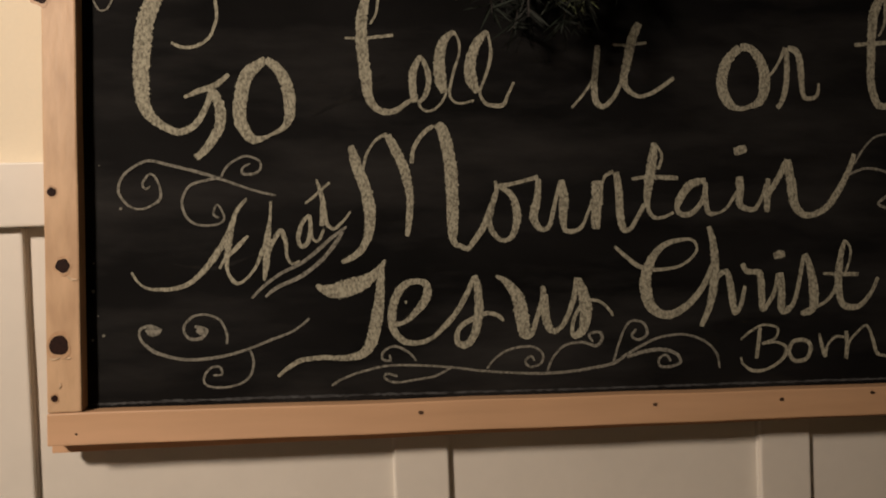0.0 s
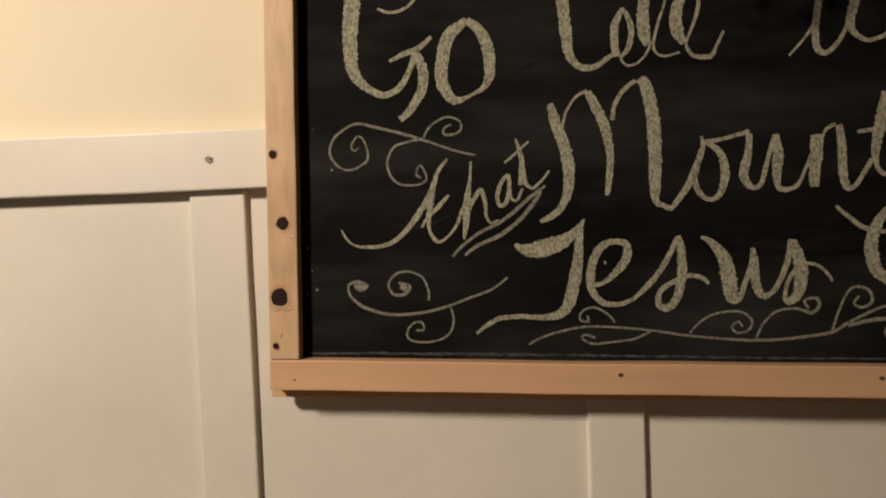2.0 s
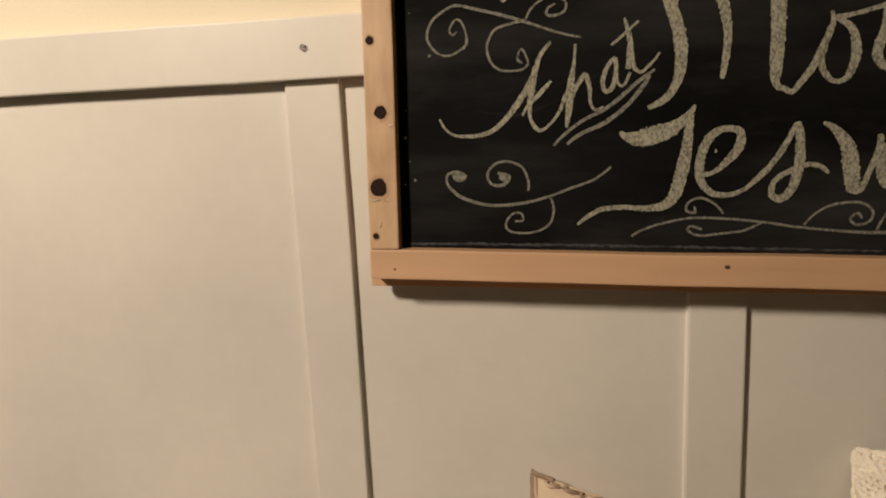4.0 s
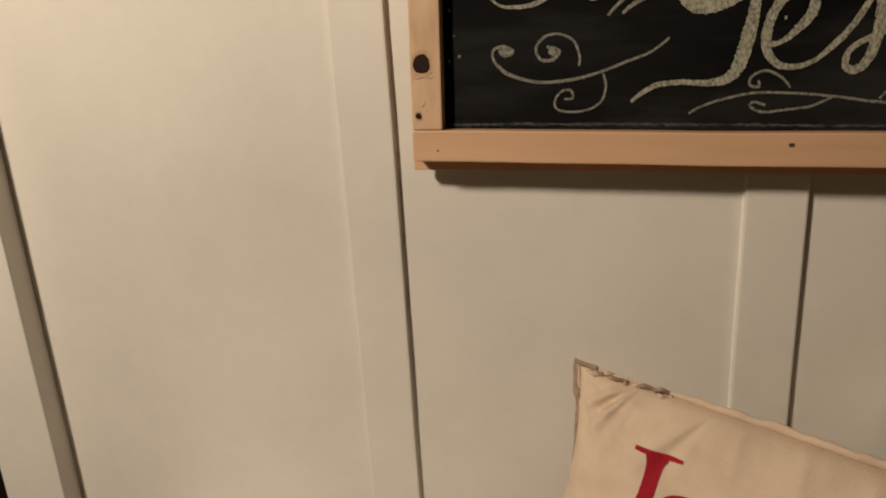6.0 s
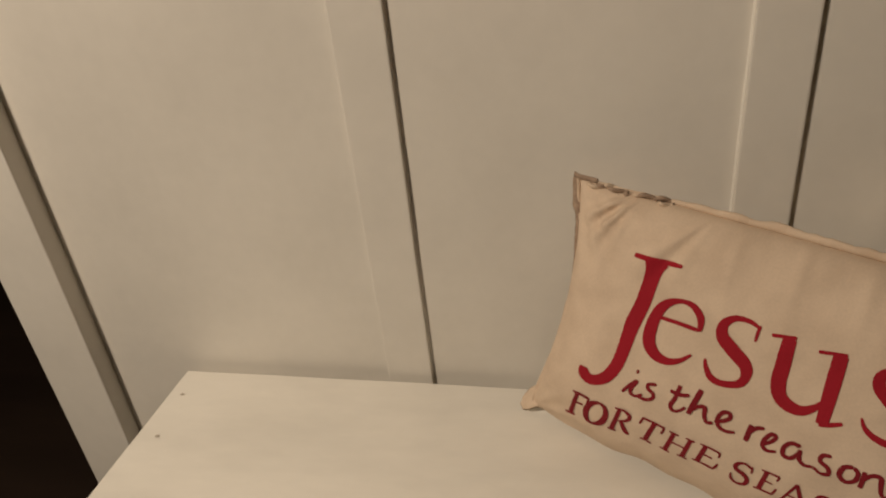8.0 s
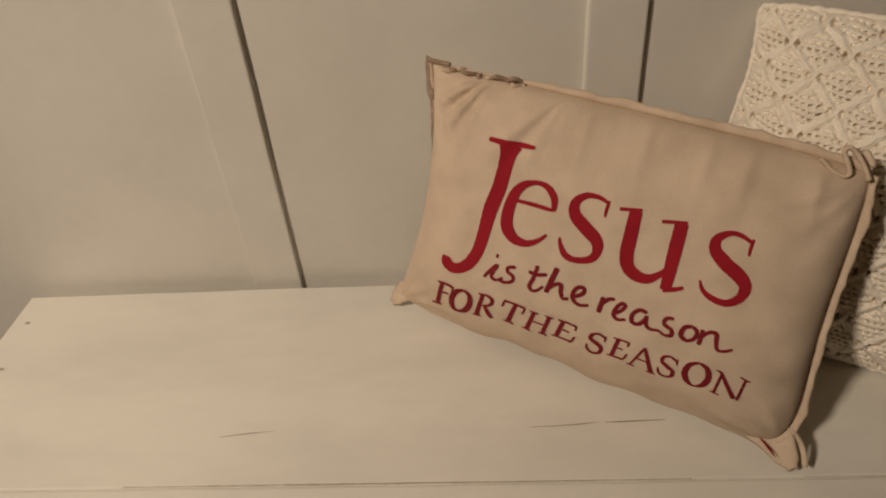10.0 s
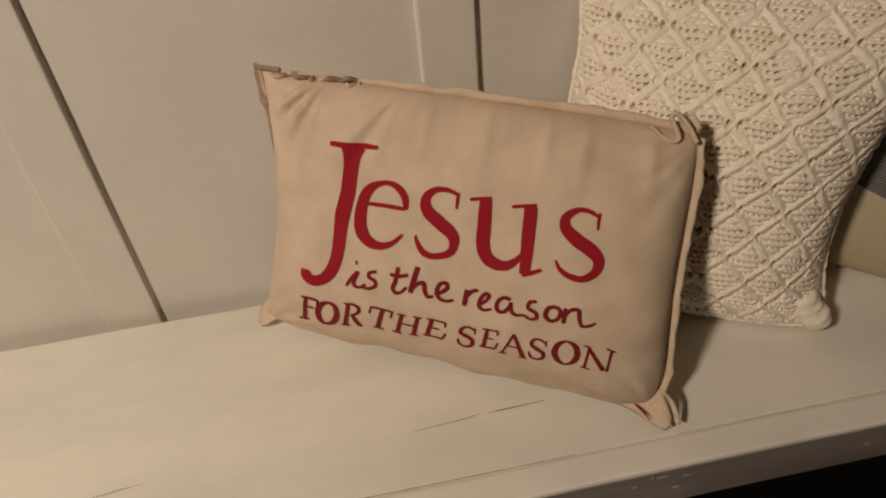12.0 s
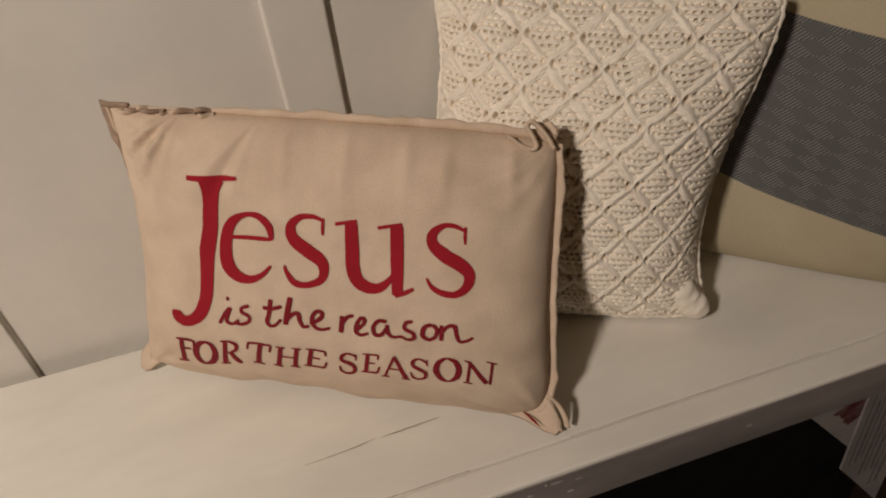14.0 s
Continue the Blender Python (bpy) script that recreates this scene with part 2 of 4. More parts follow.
# ---- the room ----
WX0, WX1, RX0, RY0, TOP = -0.597, 2.2, -2.8, -3.2, 2.45
wall = tagged(part("wall_north", block(WX0, WX1, 0.0, 0.12, 0.0, 1.21), WHITE), "white painted board-and-batten wainscot wall behind the bench", "wall", kind="structure")
tagged(part("wall_north_upper", block(WX0, WX1, 0.0, 0.12, 1.21, TOP), CREAM), "cream painted wall above the white wainscot", "wall", kind="structure")
for x0, x1 in ((-0.064, -0.0035), (0.349, 0.4064), (0.760, 0.820), (1.17, 1.23), (1.58, 1.64)):
    part("batten", block(x0, x1, -0.0080, -0.0005, 0.02, 1.178, 0.0022, 14, 0.0008), WHITE, wall)
    for x in (x0, x1):
        part("caulk_bead", block(x - 0.0016, x + 0.0016, -0.0022, -0.0002, 0.02, 1.176, 0.0008, 24, 0.0009), CAULK, wall)
rail = part("rail", block(WX0, WX1, -0.0195, -0.0005, 1.178, 1.240, 0.002, 40, 0.0012), WHITE, wall, "white top rail board with a nail head")
# Flat disc; the shadow inside the dent is painted as a darker colour.
part("nail_dent", disc(-0.035, 1.2092, 0.0046, 0.0034, -0.0205, 0.5, 14), material("dent_shadow", (0.40, 0.35, 0.29), 0.7, vary=0.3, scale=400.0), wall)
part("nail", disc(-0.0335, 1.2104, 0.0021, 0.0016, -0.0209, 0.3, 12, 0.0005), material("nail_steel", (0.20, 0.17, 0.14), 0.5, metal=0.3), wall)
part("baseboard", block(-0.5, WX1, -0.016, -0.0005, 0.0, 0.018, 0.002), WHITE, wall)
casing = tagged(part("door_casing", block(-0.601, -0.505, -0.031, 0.0, 0.0, 2.12, 0.003, 10, 0.001), WHITE), "white painted flat door casing beside a dark opening", "trim", kind="structure")
tagged(part("door_casing_head", block(-1.55, -0.500, -0.033, -0.0005, 2.121, 2.22, 0.003), WHITE), "white painted head casing over the opening", "trim", kind="structure")
tagged(part("door_casing_far", block(-1.55, -1.452, -0.032, 0.0, 0.0, 2.12, 0.003), WHITE), "white painted flat door casing", "trim", kind="structure")
tagged(part("wall_north_left", block(RX0, -1.453, 0.0, 0.12, 0.0, TOP), CREAM), "cream painted wall beyond the doorway", "wall", kind="structure")
tagged(part("wall_north_lintel", block(-1.4525, -0.5975, 0.001, 0.119, 2.12, TOP), CREAM), "cream painted wall over the doorway", "wall", kind="structure")
# Unseen walls and ceiling, added to close the room and return bounced light.
tagged(part("wall_west", block(RX0 - 0.1, RX0, RY0, 0.12, 0.0, TOP), ROOM), "unseen beige side wall added to bounce light", "wall", kind="structure")
tagged(part("wall_east", block(WX1, WX1 + 0.1, RY0, 0.12, 0.0, TOP), ROOM), "unseen beige side wall added to bounce light", "wall", kind="structure")
tagged(part("wall_south", block(RX0, WX1, RY0 - 0.1, RY0, 0.0, TOP), ROOM), "unseen beige back wall added to bounce light", "wall", kind="structure")
tagged(part("ceiling", block(RX0 - 0.1, WX1 + 0.1, RY0 - 0.1, 0.12, TOP, TOP + 0.1), CREAM), "unseen plain cream ceiling added to close the room", "ceiling", kind="structure")
tagged(part("floor", block(RX0 - 0.1, WX1 + 0.1, RY0 - 0.1, 3.0, -0.1, 0.0), FLOOR), "very dark stained wooden floor", "floor", kind="structure")
# the unlit room behind the doorway; its darkness is put into the wall colour
tagged(part("wall_dark_back", block(RX0, 0.6, 2.9, 3.0, 0.0, TOP), DARK_WALL), "near-black wall, the dark of the unlit next room in its colour", "wall", kind="structure")
tagged(part("wall_dark_left", block(RX0 - 0.1, RX0, 0.121, 3.0, 0.0, TOP), DARK_WALL), "near-black wall, the dark of the unlit next room in its colour", "wall", kind="structure")
tagged(part("wall_dark_right", block(0.6, 0.7, 0.121, 3.0, 0.0, TOP), DARK_WALL), "near-black wall, the dark of the unlit next room in its colour", "wall", kind="structure")
tagged(part("ceiling_dark", block(RX0 - 0.1, 0.7, 0.121, 3.0, TOP, TOP + 0.1), DARK_WALL), "near-black ceiling, the dark of the unlit next room in its colour", "ceiling", kind="structure")

# ---- chalkboard ----
BW, BH = 1.22, 0.82
board = base("chalkboard", pose(0.029, -0.0195, 0.974, 0, 1.6, 0), "black chalkboard with white chalk lettering in a knotty pine frame", "chalkboard")
part("writing_surface", block(0.012, BW - 0.012, -0.018, -0.004, 0.012, BH - 0.012), BOARD, board, "black blackboard paint with faint chalk smears")
part("frame_bottom", block(0, BW, -0.0335, 0.0, 0, 0.0305, 0.0016, 40, 0.0009), PINE_ACROSS, board, "light pine strip with nail heads").rotation_euler.y = radians(0.35)
part("frame_top", block(0, BW, -0.0335, 0.0, BH - 0.0305, BH, 0.0016, 40, 0.0009), PINE_ACROSS, board, "light pine strip")
part("frame_left", block(0.0005, 0.0305, -0.0330, 0.0, 0.0309, BH - 0.0309, 0.0016, 30, 0.0009), PINE, board, "light pine strip with dark knots")
part("frame_right", block(BW - 0.0305, BW - 0.0005, -0.0330, 0.0, 0.0309, BH - 0.0309, 0.0016, 30, 0.0009), PINE, board, "light pine strip")


def on_frame(x, z):
    """World x, z to the board's own axes."""
    dx, dz, a = x - 0.029, z - 0.974, radians(-1.6)
    return dx * math.cos(a) + dz * math.sin(a), -dx * math.sin(a) + dz * math.cos(a)


for x, z, r in ((0.043, 1.208, 0.0040), (0.0495, 1.140, 0.0062), (0.0435, 1.067, 0.0085), (0.0375, 1.018, 0.0030), (0.041, 1.388, 0.0075)):
    u, v = on_frame(x, z)
    part("knot_ring", disc(u, v, r * 1.25, r * 1.55, -0.03335, 0.25, 22), KNOT_RING, board)
    part("knot", disc(u, v, r, r * 1.06, -0.0336, 0.16, 22), KNOT, board)
for x, z in ((0.375, 0.984), (0.617, 0.977), (0.757, 0.974), (0.862, 0.975), (0.055, 0.984)):
    u, v = on_frame(x, z)
    v -= 0.0061 * u
    part("nail", disc(u, v, 0.0029 if x > 0.1 else 0.0012, 0.0019 if x > 0.1 else 0.0012, -0.03405, 0.5, 12), NAIL, board)
PALE = material("split_pine", (0.74, 0.54, 0.35), 0.6, vary=0.2, scale=200.0)
for line in ([(20, 157, 1), (24, 154, 2.6), (29, 154, 1)], [(2.5, 81, 0.8), (8, 80.5, 2.2), (13, 82.5, 1)], [(17, 80, 0.8), (20, 81, 2.2), (22.5, 82, 0.8)], [(11, 53, 0.6), (12.5, 56, 1.8), (12, 59, 0.6)]):
    part("split", ribbon(bmesh.new(), glide(line, 1.2), lambda u, v, k: (u / 1000, -0.0337, v / 1000), 0.8, line[0][1]), PALE, board)
part("backing_strip", block(-0.005, BW + 0.004, -0.0115, -0.0005, -0.0125, 0.0105, 0.0012, 40, 0.0009), PINE_ACROSS, board, "rough set-back pine strip under the frame")
for x, z, r in ((37, 141, 1.6), (36, 95, 1.1), (46, 99, 1.3), (41, 118, 0.7), (38, 168, 0.8), (44, 260, 0.7)):
    part("chalk_speck", disc(x / 1000, z / 1000, r / 1000, r / 900, -0.0184, 0.6, 9), CHALK_FINE, board)
# ragged edge of black paint and chalk along the frame
bm = ribbon(bmesh.new(), glide([(34, 34.5, 2.2), (200, 35.5, 2.6), (500, 34.6, 2.0), (860, 35.2, 2.4), (1185, 34.4, 2.0)], 3.0), lambda u, v, k: (u / 1000, -0.01845, v / 1000 - u * 0.0000058), 1.4, 3.1)
part("chalk_line", bm, CHALK_EDGE, board, "thin bluish chalk line along the frame")

STROKES = {}


def chalk(name, text):
    STROKES.setdefault("list", []).append((name, parse(text)))


chalk("G", "149,337,6.5  147,330,6.2  141,314,6.2  132,300,6.5  119,293,6.8  109,295,7.3  96,303,9.4  86,316,12.5  83,342,15.6  84,369,16.6  88,397,16.6  95,418,15.6  106,439,11.0  120,453,7.3  136,452,4.2  149,439,3.8  152,420,3.8  153,403,3.6  146,384,3.6  133,375,3.8  120,374,3.8  111,378,3.1")
chalk("G", "122,326,3.6  135,332,5.4  151,338,5.9  164,349,4.2")
chalk("G", "149,333,8.3  155,317,10.4  155,300,10.4  147,284,9.2  138,273,7.3  132,268,6.2")
chalk("curl", "39,423,2.0  41,416,2.0  45,408,2.1  49,406,2.0  54,409,2.1  58,417,2.0  61,424,2.0")
chalk("o", "199,364,7.6  182,350,13.0  175,328,13.5  174,306,13.0  182,290,10.8  190,286,7.6  203,291,3.8  216,299,6.5  221,312,10.8  220,334,12.3  212,353,10.8  199,364,7.6")
chalk("t", "308,426,3.4  306,434,3.4  301,438,4.5  297,429,7.8  292,408,11.2  292,380,12.3  295,352,12.3  298,330,10.1  305,319,7.3  313,315,6.7  324,316,5.8  337,325,4.5  343,329,3.5")
chalk("t", "308,426,3.4  306,412,2.8  300,401,2.8")
chalk("t", "275,387,2.8  292,387,3.8  308,389,3.9  323,391,3.9")
chalk("e", "344,325,8.1  342,337,7.8  342,354,8.1  347,366,5.6  350,370,4.1  356,359,5.6  358,345,5.8  354,331,5.2  348,324,3.5  353,317,2.8  361,317,2.9  370,324,2.9  376,335,2.9")
chalk("l", "384,397,4.6  373,386,9.3  369,368,11.6  370,348,12.8  374,335,7.0")
chalk("l", "384,397,2.9  389,386,2.9  389,374,2.9  383,355,3.5  379,335,3.5  384,326,2.9  393,325,2.9  404,328,2.9")
chalk("ll", "418,398,4.6  408,387,9.3  401,369,11.6  401,349,12.8  408,336,7.0")
chalk("ll", "418,398,2.9  421,384,3.5  421,370,4.2  415,350,3.5  410,336,3.5  416,325,4.1  425,323,4.6  434,324,4.6  439,334,3.5  445,347,3.6")
chalk("i", "506,322,3.0  520,338,3.1  529,352,3.6")
chalk("i", "534,387,5.4  533,375,6.8  530,346,7.2  532,329,7.4  538,324,5.6  544,326,5.0  554,338,4.2  561,356,3.6")
chalk("t", "579,411,8.7  571,394,11.2  567,376,9.9  562,353,8.7  567,341,5.6  578,335,4.3  591,338,4.3  603,345,4.5  617,355,4.3")
chalk("t", "550,388,3.1  566,388,3.7  587,391,3.7")
chalk("o", "691,389,9.0  676,373,11.5  670,349,12.8  677,331,11.5  688,324,5.8  701,326,5.1  714,333,10.2  719,350,13.2  716,371,11.9  704,387,9.0  691,389,9.0")
chalk("n", "717,356,3.8  727,362,3.8  736,375,3.8  743,390,5.3")
chalk("n", "744,390,5.3  745,375,6.6  744,350,6.6  740,335,5.9  734,325,5.3")
chalk("n", "746,390,5.9  757,385,7.9  761,368,7.9  762,350,6.6  765,338,5.3  771,336,4.8  780,340,4.0  782,353,3.4")
chalk("t", "858,451,8.2  848,432,12.2  845,408,10.9  844,377,10.2  844,353,9.5  850,334,9.5  856,329,8.2  870,331,6.8")
chalk("t", "824,395,4.1  843,397,4.8  867,399,5.4")
chalk("t", "861,447,4.1  860,420,3.4  853,405,2.7")
chalk("curl", "207,232,2.7  186,237,2.7  160,246,3.2  139,253,3.8  124,257,3.6  108,261,3.6  89,265,3.1  75,259,3.0  65,250,3.1  61,238,3.1  64,229,3.1  72,221,2.5  82,219,2.6  92,223,2.6  99,229,3.6  99,238,2.5  95,249,2.6  89,252,2.6  83,243,2.6  86,238,2.5  90,241,2.6")
chalk("curl", "62,220,4.0  64,219,4.2")
chalk("curl", "155,249,3.1  139,246,3.1  126,241,3.1  119,227,3.1  122,213,3.1  130,205,2.7  141,203,2.6  151,204,2.7  158,209,2.7  155,219,2.6  151,223,2.2  148,214,2.7  153,210,2.7")
chalk("curl", "155,249,2.6  161,260,2.6  172,268,2.6  182,270,2.7  192,265,2.7  192,257,2.7  186,253,3.2  176,253,3.2  176,259,2.7  183,263,2.2")
chalk("t", "72,159,2.6  77,150,2.6  87,143,3.1  106,142,4.2  122,146,4.7  136,157,5.2  148,172,6.5  157,186,6.2  165,203,5.2  169,216,4.3  179,229,3.2")
chalk("t", "165,207,4.2  162,187,7.0  160,170,4.9  161,157,3.8  167,148,4.3  172,147,3.8  180,153,3.2  188,164,3.8  194,180,4.3")
chalk("t", "153,161,3.2  158,170,3.6  170,182,4.9  180,193,3.2")
chalk("h", "202,226,3.2  201,208,3.8  198,186,7.6  197,164,6.5  195,149,3.2")
chalk("h", "197,164,3.2  201,181,4.3  208,194,4.9  212,197,5.4  216,186,4.3  217,172,3.8  222,165,3.2  229,168,2.7")
chalk("a", "239,213,3.9  232,205,4.3  228,191,4.3  231,182,4.3  237,186,4.5  240,200,4.5  239,213,3.9")
chalk("a", "240,197,3.2  243,188,3.2  248,188,3.4  253,199,3.2")
chalk("t", "246,248,2.8  251,232,4.9  253,219,4.9  256,204,4.5  263,199,3.8  268,203,3.4  274,209,2.8  279,216,2.8")
chalk("t", "235,224,2.8  247,234,3.2  259,245,2.7")
chalk("t", "252,230,4.3  251,202,5.0")
chalk("underline", "183,132,3.2  196,145,3.8  213,157,3.8  228,164,3.9  242,174,4.5  260,190,4.3  275,201,2.8")
chalk("underline", "196,133,3.2  207,142,4.3  229,152,4.9  248,166,4.9  262,182,5.0  271,196,3.8")
chalk("M", "280,281,6.7  285,263,11.2  293,241,12.3  298,218,12.3  297,196,10.1  290,179,7.6  281,171,6.7  270,166,4.3")
chalk("M", "292,260,3.4  296,274,3.4  305,287,3.4  316,293,4.5")
chalk("M", "316,292,7.8  324,277,10.1  333,257,10.1  338,230,7.8  337,207,6.7  335,191,4.5")
chalk("M", "340,264,4.6  342,278,4.5  350,292,4.5  362,302,4.5")
chalk("M", "366,304,9.0  373,293,12.3  379,264,13.9  381,230,12.8  381,201,11.6  382,185,7.0  389,181,5.2  396,178,5.2  403,186,6.0  413,201,7.0  420,218,7.0  426,235,4.6  425,247,3.5")
chalk("o", "425,235,4.6  421,218,5.8  419,204,6.0  424,192,5.8  433,186,4.6  442,190,5.8  447,204,8.4  447,218,8.4  442,232,6.6  430,241,5.2")
chalk("o", "427,241,4.6  444,244,4.2  459,248,4.2  470,251,5.2")
chalk("u", "470,249,6.0  469,229,8.1  465,212,9.6  469,200,7.0  476,197,4.8  482,202,4.8  486,218,4.8  492,244,3.6")
chalk("u", "494,248,6.0  497,229,10.8  496,212,9.6  498,197,5.4  507,195,5.0  516,200,4.3  523,215,3.7  529,232,3.6")
chalk("n", "532,247,12.4  533,229,12.4  531,212,11.2  531,197,9.6")
chalk("n", "537,235,3.0  540,250,3.7  550,257,4.3")
chalk("n", "553,256,7.4  556,236,8.7  557,212,8.7  561,197,7.4  568,197,5.0  576,209,5.0  584,223,5.6")
chalk("t", "595,287,6.2  593,271,10.2  590,253,11.2  587,232,8.7  588,218,5.0  594,209,4.3  605,209,3.7  616,214,3.7")
chalk("t", "596,285,3.7  603,274,3.7  599,259,3.8")
chalk("t", "570,249,3.7  590,251,5.0  621,250,5.0")
chalk("a", "652,248,5.8  636,244,9.0  624,230,9.0  620,218,6.2  625,212,5.8  636,213,5.8  648,226,5.6  652,244,5.1")
chalk("a", "652,246,5.1  652,229,5.8  655,214,5.8  665,213,3.8  675,218,3.8  683,229,4.0  689,238,3.8")
chalk("i", "690,252,9.0  691,238,9.2  690,223,7.7  697,218,6.4  707,217,5.1  715,228,4.6  721,244,5.3")
chalk("i", "684,278,8.3  691,280,9.6  698,282,7.9")
chalk("n", "723,250,5.3  722,229,7.9  721,214,5.3")
chalk("n", "722,232,5.9  733,248,7.0  743,266,7.9  745,270,6.6")
chalk("n", "745,270,9.2  750,241,11.9  753,223,10.6  762,212,7.9  775,211,6.8  792,220,7.5  806,239,8.2  816,257,6.6  821,269,5.9  823,277,4.8")
chalk("curl", "816,254,3.3  836,261,3.4  856,259,3.4  876,251,3.5")
chalk("curl", "824,266,2.7  836,284,2.7  850,296,2.7  867,299,2.7")
chalk("curl", "874,235,4.1  860,229,4.1  853,222,4.1  866,217,4.2")
chalk("J", "245,144,3.2  253,139,10.1  267,138,17.3  284,143,17.3  298,150,11.2  308,160,6.7  313,168,2.8")
chalk("J", "311,167,3.5  308,146,7.9  306,123,11.2  302,100,12.8  297,83,11.2  288,74,9.0  272,71,5.9  250,72,4.9  230,70,5.0  217,63,4.3  207,55,3.4")
chalk("e", "320,103,5.8  331,105,4.5  342,114,7.0  353,128,9.0  354,142,8.1  344,146,5.8  331,142,8.1  322,128,9.0  319,111,9.0  321,97,7.8  331,86,6.2  345,84,5.2  360,89,4.5  370,99,4.1  379,109,4.1")
chalk("e", "332,125,4.1  334,125,4.1")
chalk("s", "365,93,4.6  379,107,5.2  392,127,5.8  402,149,4.6")
chalk("s", "403,151,5.8  406,138,8.1  407,115,9.6  403,92,8.7  394,81,7.6  385,84,6.4  386,96,5.2  397,105,5.2  414,112,4.8  426,110,4.6  433,104,3.5")
chalk("u", "425,150,3.6  435,144,7.2  447,129,13.2  452,108,15.6  455,91,12.8  462,91,7.0  467,105,5.4  474,125,7.2  474,139,4.8")
chalk("u", "476,131,7.2  477,107,9.6  483,93,7.2  492,95,5.4  500,107,5.4  507,127,6.0  510,147,5.4")
chalk("s", "511,146,7.2  517,130,12.4  520,113,13.7  517,94,10.8  509,87,7.4  505,92,4.8  508,107,4.2  519,122,4.2  534,122,3.7  545,113,3.6  549,106,3.0")
chalk("C", "551,179,3.7  561,170,4.3  577,158,5.0  596,154,4.3  621,157,3.7  637,167,3.8  642,177,3.8  636,185,3.8  624,185,4.3  608,181,6.2  595,170,8.7  586,152,12.4  585,131,13.6  592,114,11.2  608,106,9.3  627,113,8.1  643,128,7.0  652,142,6.4  659,158,5.1")
chalk("h", "655,199,5.8  660,182,8.3  662,158,9.6  660,133,9.6  655,112,7.7  646,93,5.1")
chalk("h", "659,139,4.5  668,148,5.8  676,150,6.4  680,133,8.3  683,112,7.7  686,107,5.8  692,117,5.1  696,135,4.6")
chalk("r", "693,159,5.8  698,151,6.6  707,150,5.8  713,148,7.9  715,129,8.6  716,111,7.3  721,114,5.3  730,129,5.1  734,148,4.6")
chalk("i", "737,149,6.6  738,132,8.6  738,111,9.3  743,108,7.9  752,116,5.3  758,137,5.4  764,168,4.6")
chalk("i", "729,166,7.0  735,168,9.3  742,169,7.3")
chalk("s", "766,169,5.3  772,150,9.2  776,125,11.9  774,110,9.3  765,105,7.3  760,105,4.1")
chalk("s", "775,110,4.0  789,116,4.0  801,130,4.8  806,150,5.4")
chalk("t", "813,183,4.8  808,168,6.8  805,143,9.5  807,119,7.9  814,111,7.5  829,111,6.1  843,124,4.8  852,142,4.2")
chalk("t", "813,183,3.4  819,174,3.4  818,161,3.4  812,146,3.4")
chalk("t", "787,147,3.4  809,146,4.6  829,146,4.8")
chalk("vine", "259,44,2.8  269,50,2.8  289,57,2.8  316,62,2.8  350,61,2.9  380,58,2.8  408,54,3.0  438,51,2.9  473,49,3.6  503,50,3.6  527,53,3.7  549,57,4.3  564,66,3.7  583,76,3.7  601,83,3.2  627,85,3.1  649,78,3.1  663,65,3.2  667,48,2.6")
chalk("vine", "564,63,4.3  582,68,5.0  601,70,5.0  618,65,4.3  623,56,3.8  614,52,3.7  601,52,3.8  599,60,3.1  607,64,3.2  612,57,2.6")
chalk("vine", "415,56,2.4  425,67,2.4  440,75,3.0  461,77,3.0  473,70,3.0  472,60,3.0  461,56,3.0  455,62,2.9  461,67,3.0  465,62,2.4")
chalk("vine", "478,51,3.0  485,66,3.0  497,77,3.0  515,80,3.1  530,76,4.3  537,83,4.3  534,90,3.6  523,88,3.6  527,80,3.1")
chalk("vine", "549,58,3.1  555,77,3.1  562,94,3.0  570,101,3.1  582,98,3.7  586,87,3.7  577,81,3.7  569,85,3.1  574,92,3.1")
chalk("vine", "380,59,2.3  362,50,2.9  342,47,2.8  322,45,2.8  311,50,2.8  314,54,2.8  324,51,2.8")
chalk("vine", "343,66,2.3  335,75,2.8  322,81,2.9  311,77,2.8  309,69,2.9  317,67,2.9  316,73,2.3")
chalk("curl", "98,102,5.2  88,107,4.2  79,104,3.1  79,95,3.1  88,85,4.2  100,79,4.2  121,74,3.6  147,75,3.8  174,81,3.2  201,91,3.2  222,99,2.8  238,111,2.8")
chalk("curl", "159,88,2.6  159,98,2.7  153,111,2.7  140,117,2.7  127,115,3.1  119,105,3.1  123,95,3.1  134,94,4.2  140,102,4.2  129,106,3.8")
chalk("curl", "181,81,2.7  184,70,2.7  181,57,2.7  171,49,2.7  155,46,2.7  141,48,2.6  137,55,2.6  143,65,2.6  152,66,2.7  154,59,2.6  146,58,2.6")
chalk("curl", "85,105,8.0  91,101,11.0  97,103,7.0")
chalk("curl", "131,103,6.5  136,100,7.5  139,103,5.0")
chalk("B", "713,90,4.6  711,72,4.5  709,57,4.5")
chalk("B", "691,78,2.6  703,87,3.3  717,93,3.2  733,89,3.3  730,78,3.3  716,73,3.3  732,74,3.3  743,68,4.0  739,56,4.0  723,46,3.8  706,44,4.0  694,51,3.2  691,59,3.2")
chalk("o", "765,76,4.6  752,74,4.6  747,63,4.6  754,53,4.6  768,56,4.6  772,69,4.8  765,76,4.6")
chalk("r", "782,82,3.3  785,70,4.6  789,57,4.0  792,69,3.3  802,78,3.4  812,77,3.4")
chalk("n", "814,84,4.8  815,69,4.8  814,55,4.8  818,72,3.4  829,84,3.4  839,89,3.4  846,74,4.1  851,59,4.1  863,55,3.4")


